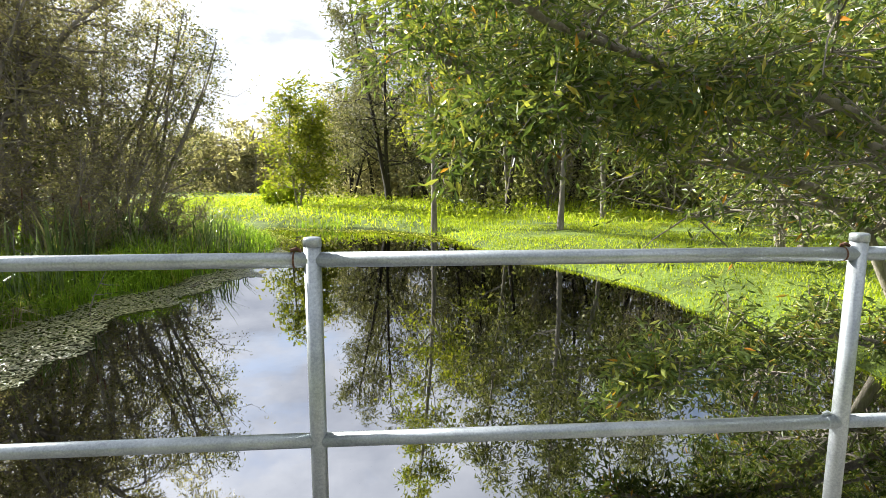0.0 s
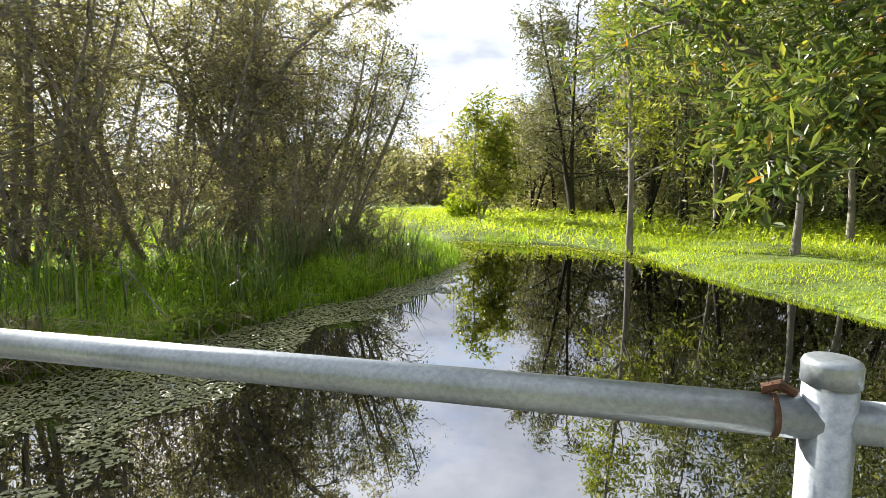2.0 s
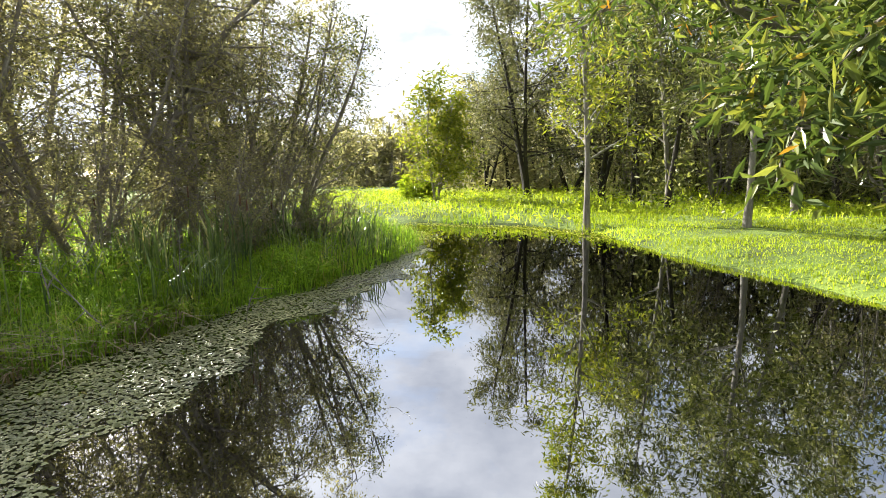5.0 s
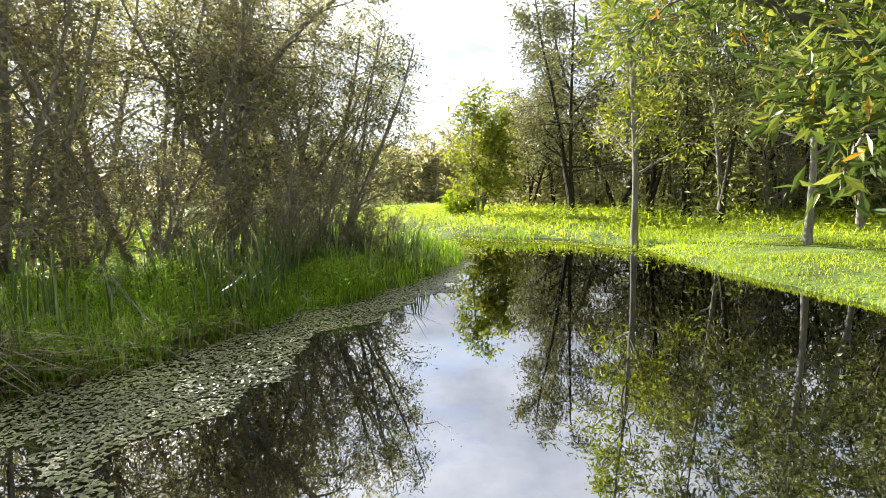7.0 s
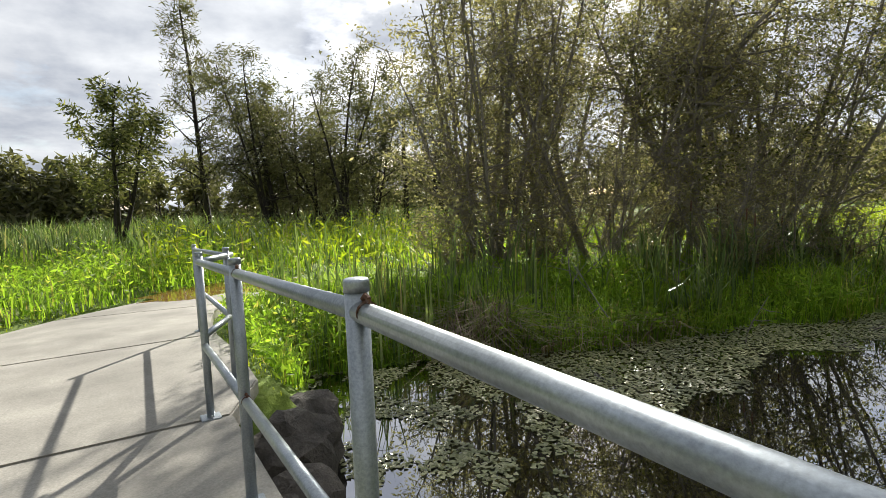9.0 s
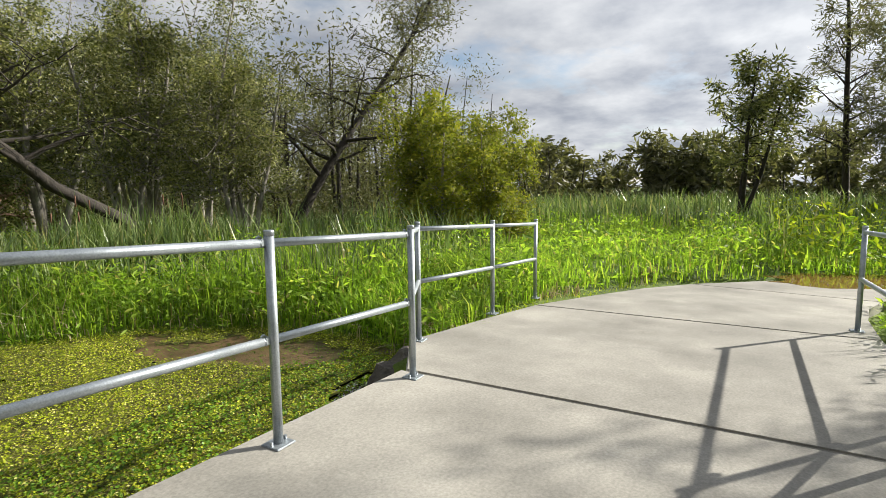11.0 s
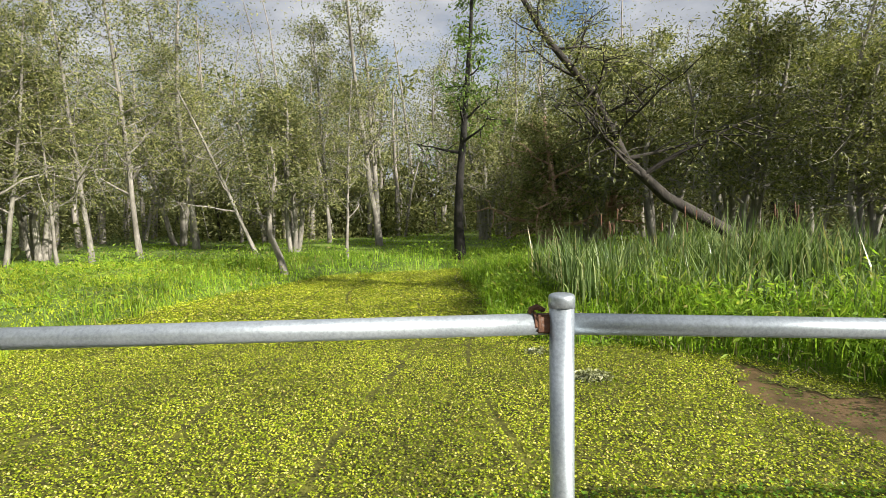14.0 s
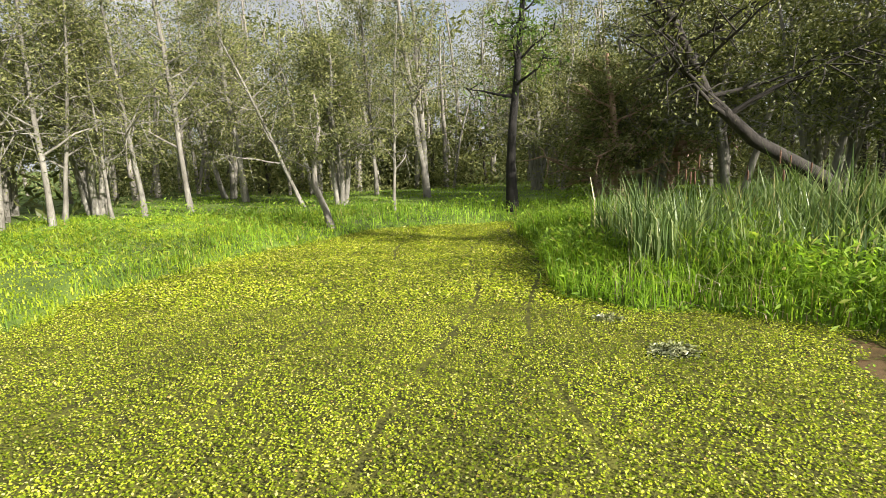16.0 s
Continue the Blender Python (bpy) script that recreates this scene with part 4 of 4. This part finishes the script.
meadow("dead_grass", 88, 2600, (-11.5, -5.4, -5.0, -2.0), 0.4, 0.016, M["straw"], "dry brown grass stems along the footpath edge", lambda P: off_path(P, 0.35) & ~off_path(P, 1.2) & (ripple(P, 1.2) > -0.1), 1.0, 0.8, "dead grass")
meadow("dead_grass", 89, 1500, (-7.5, -3.0, -10.5, -4.0), 0.55, 0.014, M["straw"], "dry stems among the grass at the weedy edge", lambda P: pond_distance(P) < 0.5, 0.9, 0.7, "dead grass")
meadow("dead_grass", 86, 1600, (-7.0, -5.0, 2.6, 6.2), 0.42, 0.02, M["straw"], "collapsed pale dead grass at the water's edge", lambda P: pond_distance(P) < 0.55, 1.3, 1.1, "dead grass")


def herbs(name, seed, n, region, height, size, mat, label, keep=None):
    """Leafy undergrowth: many small leaves at all heights among the grass."""
    rng = np.random.default_rng(seed)
    P = scatter(seed + 500, n, *region)
    ok = pond_distance(P) > -0.1
    if keep is not None:
        ok &= keep(P)
    P = P[ok]
    hill = np.clip(0.55 + 0.75 * ripple(P, 1.1, seed), 0.08, 1.3)
    pts = np.column_stack([P, ground_z(P) + height * hill * rng.uniform(0.1, 1.0, len(P))])
    v, f = leaf_arrays(rng, pts, size, size * 0.3, flat=0.25, sag=-0.5)
    return tagged(from_arrays(name, v, f, mat), label, "undergrowth", kind="stuff")


herbs("undergrowth", 401, 30000, (-11, -2.4, 0.6, 9.5), 0.55, 0.11, M["grass"], "leafy green undergrowth on the pond point", lambda P: off_path(P, 0.1))
herbs("undergrowth", 402, 22000, (-20, -5, -12, 2), 0.8, 0.16, M["grass"], "bushy green weeds beside the footpath", lambda P: off_path(P, 0.6) & (pond_distance(P) > 0.1))
herbs("undergrowth", 403, 16000, (-10, -2.4, -14, -3.2), 0.7, 0.12, M["grass"], "leafy green weeds along the pond edge", lambda P: off_path(P, 0.3))
herbs("undergrowth", 404, 11000, (-32, -11, 0, 18), 1.1, 0.24, M["grass_lime"], "sunlit leafy marsh growth", lambda P: off_path(P, 0.8))
herbs("undergrowth", 405, 14000, (-16, 12, 18, 40), 0.6, 0.2, M["grass_lime"], "lime-green leafy growth on the far bank")
herbs("undergrowth", 406, 10000, (-10, 10, -21, -11), 0.6, 0.14, M["grass"], "leafy growth at the head of the pond")
meadow("grass", 407, 9000, (-12.5, -4.6, -4.6, 2.2), 0.09, 0.014, M["grass_lime"], "mown lime-green strip along the footpath", lambda P: off_path(P, 0.02) & ~off_path(P, 0.75))

# ---------------------------------------------------------------- floating plants


def floating(name, seed, n, region, size, mat, label, keep, lift=0.02, flat=0.5, tall=0.05):
    rng = np.random.default_rng(seed)
    P = scatter(seed + 300, n, *region)
    P = P[keep(P)]
    pts = np.column_stack([P, np.full(len(P), WATER + lift) + rng.uniform(0, tall, len(P))])
    v, f = leaf_arrays(rng, pts, size, size * 0.95, flat=flat, sag=0)
    return tagged(from_arrays(name, v, f, mat), label, "water weed", kind="stuff")


def in_b(P, bed=False):
    wob = ripple(P, 1.9) * 0.16 + ripple(P, 0.7, 3.0) * 0.12
    mudhole = ((P[:, 0] + 5.5 + 0.3 * (P[:, 1] + 6.0)) / 0.62) ** 2 + ((P[:, 1] + 6.0) / 1.85) ** 2
    open_w = ((P[:, 0] + 5.25) / 0.75) ** 2 + ((P[:, 1] + 3.75) / 0.5) ** 2
    hole = ((P[:, 0] + 3.2) / 0.27) ** 2 + ((P[:, 1] + 7.6) / 0.14) ** 2
    trail = np.full(len(P), 9.0)
    for a0, b0, c0 in ((-0.5, 0.16, 0.0), (0.9, 0.10, 1.0), (-1.9, 0.07, 2.0), (2.3, 0.2, 0.5)):
        trail = np.minimum(trail, np.abs(P[:, 0] - (a0 + b0 * (P[:, 1] + 4) * 0.6 + 0.22 * np.sin(P[:, 1] * 0.8 + c0))) + 0.06 * (ripple(P, 1.3, c0) > 0.1))
    return ((trail > 0.03) | bed) & (signed_distance(P, POND_B) + wob < 0.1) & (mudhole + ripple(P, 2.3) * 0.7 + ripple(P, 6.0) * 0.3 > 0.75) & (open_w > 1) & (hole > 1) & (P[:, 1] < -2.0)


floating("water_weed", 91, 215000, (-7, 5, -9.5, -2.0), 0.0225, M["weed"], "thick carpet of yellow-green floating weed", in_b)
floating("water_weed", 92, 125000, (-5, 5, -19, -9.5), 0.036, M["weed"], "carpet of yellow-green floating weed far down the pond", in_b)
floating("water_weed", 93, 22000, (-6, 4, -5.2, -2.2), 0.034, M["weed_green"], "greener floating weed beside the bridge", in_b, 0.03)


def weed_mat():
    c = 0.12
    xs, ys = np.arange(-7, 5.2, c), np.arange(-24.2, -1.9, c)
    X, Y = np.meshgrid(xs, ys, indexing="ij")
    P = np.stack([X.ravel(), Y.ravel()], 1)
    ok = in_b(P + c / 2, True).reshape(X.shape)
    I, J = np.nonzero(ok[:-1, :-1])
    m = len(ys)
    a = I * m + J
    Z = WATER + 0.012 + ripple(P, 6.0) * 0.004
    ob = from_arrays("weed_bed", np.column_stack([P, Z]), np.stack([a, a + m, a + m + 1, a + 1], 1), M["weed_base"], True)
    return tagged(ob, "matted bed of floating weed on the pond", "water weed", kind="stuff")


weed_mat()
bm = bmesh.new()
mud_ring = []
for k in range(72):
    t = k * math.tau / 72
    r = 1 + 0.16 * math.sin(3 * t + 1) + 0.10 * math.sin(7 * t) + 0.06 * math.sin(13 * t + 2)
    mud_ring.append(bm.verts.new((-5.55 - 0.5 * math.sin(t) + 0.8 * r * math.cos(t), -6.0 + 1.95 * r * math.sin(t), WATER + 0.006)))
bm.faces.new(mud_ring)
floating("water_weed", 96, 2600, (-7, -4.6, -8, -3.6), 0.03, M["weed_green"], "sparse green weed scraps on the wet mud", lambda P: (signed_distance(P, POND_B) < 0) & ~in_b(P), 0.008, 0.8, 0.01)
meadow("grass", 196, 700, (-6.9, -5.2, -7.0, -3.6), 0.3, 0.01, M["grass"], "thin grass sprigs standing in the mud", lambda P: ripple(P, 3.0) > 0.45)
tagged(part("mud", bm, M["mud"]), "bare wet brown mud at the pond edge", "mud", kind="structure")


def pads_a(P):
    d = signed_distance(P, POND_A) + ripple(P, 1.9) * 0.16 + ripple(P, 0.7, 3.0) * 0.12
    edge = np.interp(P[:, 1], [0.5, 2.8, 4.1, 5.3, 6.2, 7.5, 9.5, 12, 14], [2.4, 2.3, 1.75, 1.35, 1.15, 1.1, 0.9, 0.5, 0.3])
    return (d < 0.05) & (d > -edge - 0.25 * ripple(P, 2.6)) & (P[:, 0] < 0) & (P[:, 1] > 0.9) & ((ripple(P, 3.1, 2.0) + ripple(P, 7.0) * 0.6 > 0.15) | (P[:, 1] > 2.7 + 0.4 * ripple(P, 2.0)))


floating("lily_pads", 94, 60000, (-6.8, -1.5, 0.8, 14), 0.05, M["pad"], "scum of small dull green lily pads", pads_a, 0.004, 0.96, 0.004)
floating("lily_pads", 95, 9000, (-9, 2, 15, 24), 0.09, M["weed"], "pale floating weed along the far bank", lambda P: (signed_distance(P, POND_A) < 0.1) & (signed_distance(P, POND_A) > -0.9), 0.006, 0.95, 0.01)

# ---------------------------------------------------------------- rocks at the abutments


def rock(seed, x, y, z, s):
    rng = random.Random(seed)
    b = bmesh.new()
    bmesh.ops.create_icosphere(b, subdivisions=3, radius=1.0)
    for v in b.verts:
        n = noise.noise(v.co * 1.3 + Vector((seed, 0, 0))) * 0.35 + noise.noise(v.co * 3.5 + Vector((0, seed, 0))) * 0.12
        v.co = Vector((v.co.x * s[0], v.co.y * s[1], v.co.z * s[2])) * (1 + n)
        v.co = Vector((round(v.co.x * 5) / 5 * 0.35 + v.co.x * 0.65, v.co.y, v.co.z))
    ob = part("rock", b, M["rock"])
    ob.matrix_basis = pose(x, y, z, rng.uniform(-15, 15), rng.uniform(-15, 15), rng.uniform(0, 360))
    return tagged(ob, "dark weathered boulder at the bridge abutment", "rock", "boulders at the abutment")


for k, (x, y, z, s) in enumerate([(-4.45, 0.55, -0.62, (0.38, 0.3, 0.34)), (-3.95, 0.42, -0.78, (0.3, 0.3, 0.28)), (-3.4, 0.3, -0.75, (0.28, 0.22, 0.3)), (-4.9, 0.8, -0.62, (0.35, 0.3, 0.25)),
                                  (-4.86, -3.40, -0.60, (0.28, 0.2, 0.26)), (-4.45, -3.15, -0.74, (0.22, 0.16, 0.25)), (-5.4, -3.62, -0.62, (0.28, 0.22, 0.2))]):
    rock(k + 1, x, y, z, s)

# ---------------------------------------------------------------- small growth


def cattail(seed, x, y, h):
    rng = random.Random(seed)
    z = float(ground_z([(x, y)])[0])
    top = tagged(new("cattail"), "brown cattail seed head on a thin green stalk", "cattail", "cattails among the reeds")
    lean = rng.uniform(-0.12, 0.12)
    part("stalk", tube(bmesh.new(), [(0, 0, -0.1), (lean * 0.4, 0, h * 0.5), (lean, 0, h)], [0.007, 0.006, 0.003], 6), M["reed"], top)
    part("seed_head", tube(bmesh.new(), [(lean * 0.86, 0, h * 0.82), (lean * 0.87, 0, h * 0.83), (lean * 0.95, 0, h * 0.94), (lean * 0.96, 0, h * 0.95)], [0.004, 0.013, 0.013, 0.004], 8), M["rust"], top, "brown seed head", True)
    top.matrix_basis = pose(x, y, z, 0, 0, rng.uniform(0, 360))
    return top


cat_rng = random.Random(5)
for k in range(16):
    cattail(k, cat_rng.uniform(-8.5, -4.4), cat_rng.uniform(-12.2, -10.3), cat_rng.uniform(1.35, 1.75))
for k in range(8):
    cattail(k + 40, cat_rng.uniform(-7.4, -4.9), cat_rng.uniform(7.2, 10.0), cat_rng.uniform(1.3, 1.7))


def dead_branch(seed, x, y, reach, rise, turn):
    rng = np.random.default_rng(seed)
    z = float(ground_z([(x, y)])[0])
    lines = [(polyline(rng, (0, 0, -0.1), (1, 0, rise), reach, 6, 0.12), np.linspace(0.016, 0.004, 7))]
    for k in range(5):
        p = lines[0][0][2 + k % 4]
        lines.append((polyline(rng, p, (1, rng.normal() * 0.8, rng.normal() * 0.6 + 0.3), reach * 0.35, 3, 0.2), np.linspace(0.008, 0.002, 4)))
    v, f = tube_arrays(lines, 5)
    ob = from_arrays("dead_branch", v, f, M["bark_pale"], True)
    ob.matrix_basis = pose(x, y, z, 0, 0, turn)
    return tagged(ob, "bare bleached dead branch poking from the grass", "branch", "dead branches")


for k, (x, y, r, ri, tn) in enumerate([(-5.35, 5.3, 1.3, 1.6, 200), (-4.6, 6.6, 1.1, 1.9, 30), (-4.5, 7.6, 1.2, 0.5, 330), (-6.6, 5.6, 1.6, 1.0, 150), (-7.6, 6.4, 1.8, 0.9, 20), (-8.6, 5.8, 1.7, 0.8, 300),
                                       (-4.1, 8.4, 1.0, 0.6, 10), (-9.6, 5.2, 1.6, 0.9, 250), (-5.9, 7.0, 1.3, 1.2, 100), (-8.0, 4.7, 1.3, 0.7, 210)]):
    dead_branch(k + 7, x, y, r, ri, tn)

ob = dead_branch(40, -5.7, -6.75, 0.55, 0.05, 20)
tagged(ob, "pale stick lying on the mud", "stick", "sticks on the mud")


def weed_clump(seed, x, y, r):
    rng = np.random.default_rng(seed)
    n = 220
    a, d = rng.uniform(0, math.tau, n), np.sqrt(rng.uniform(0, 1, n)) * r
    pts = np.column_stack([np.cos(a) * d, np.sin(a) * d * 0.6, rng.uniform(0.0, 0.11, n) * (1 - d / r * 0.7)])
    v, f = leaf_arrays(rng, pts, 0.06, 0.03, flat=0.3, sag=-0.4)
    ob = from_arrays("weed_clump", v, f, M["pad"])
    ob.matrix_basis = pose(x, y, WATER + 0.015, 0, 0, 0)
    return tagged(ob, "small dull grey-green clump in a dark gap of the weed", "water weed", "clumps on the weed carpet")


weed_clump(1, -3.22, -7.66, 0.27)
weed_clump(2, -2.84, -8.7, 0.19)
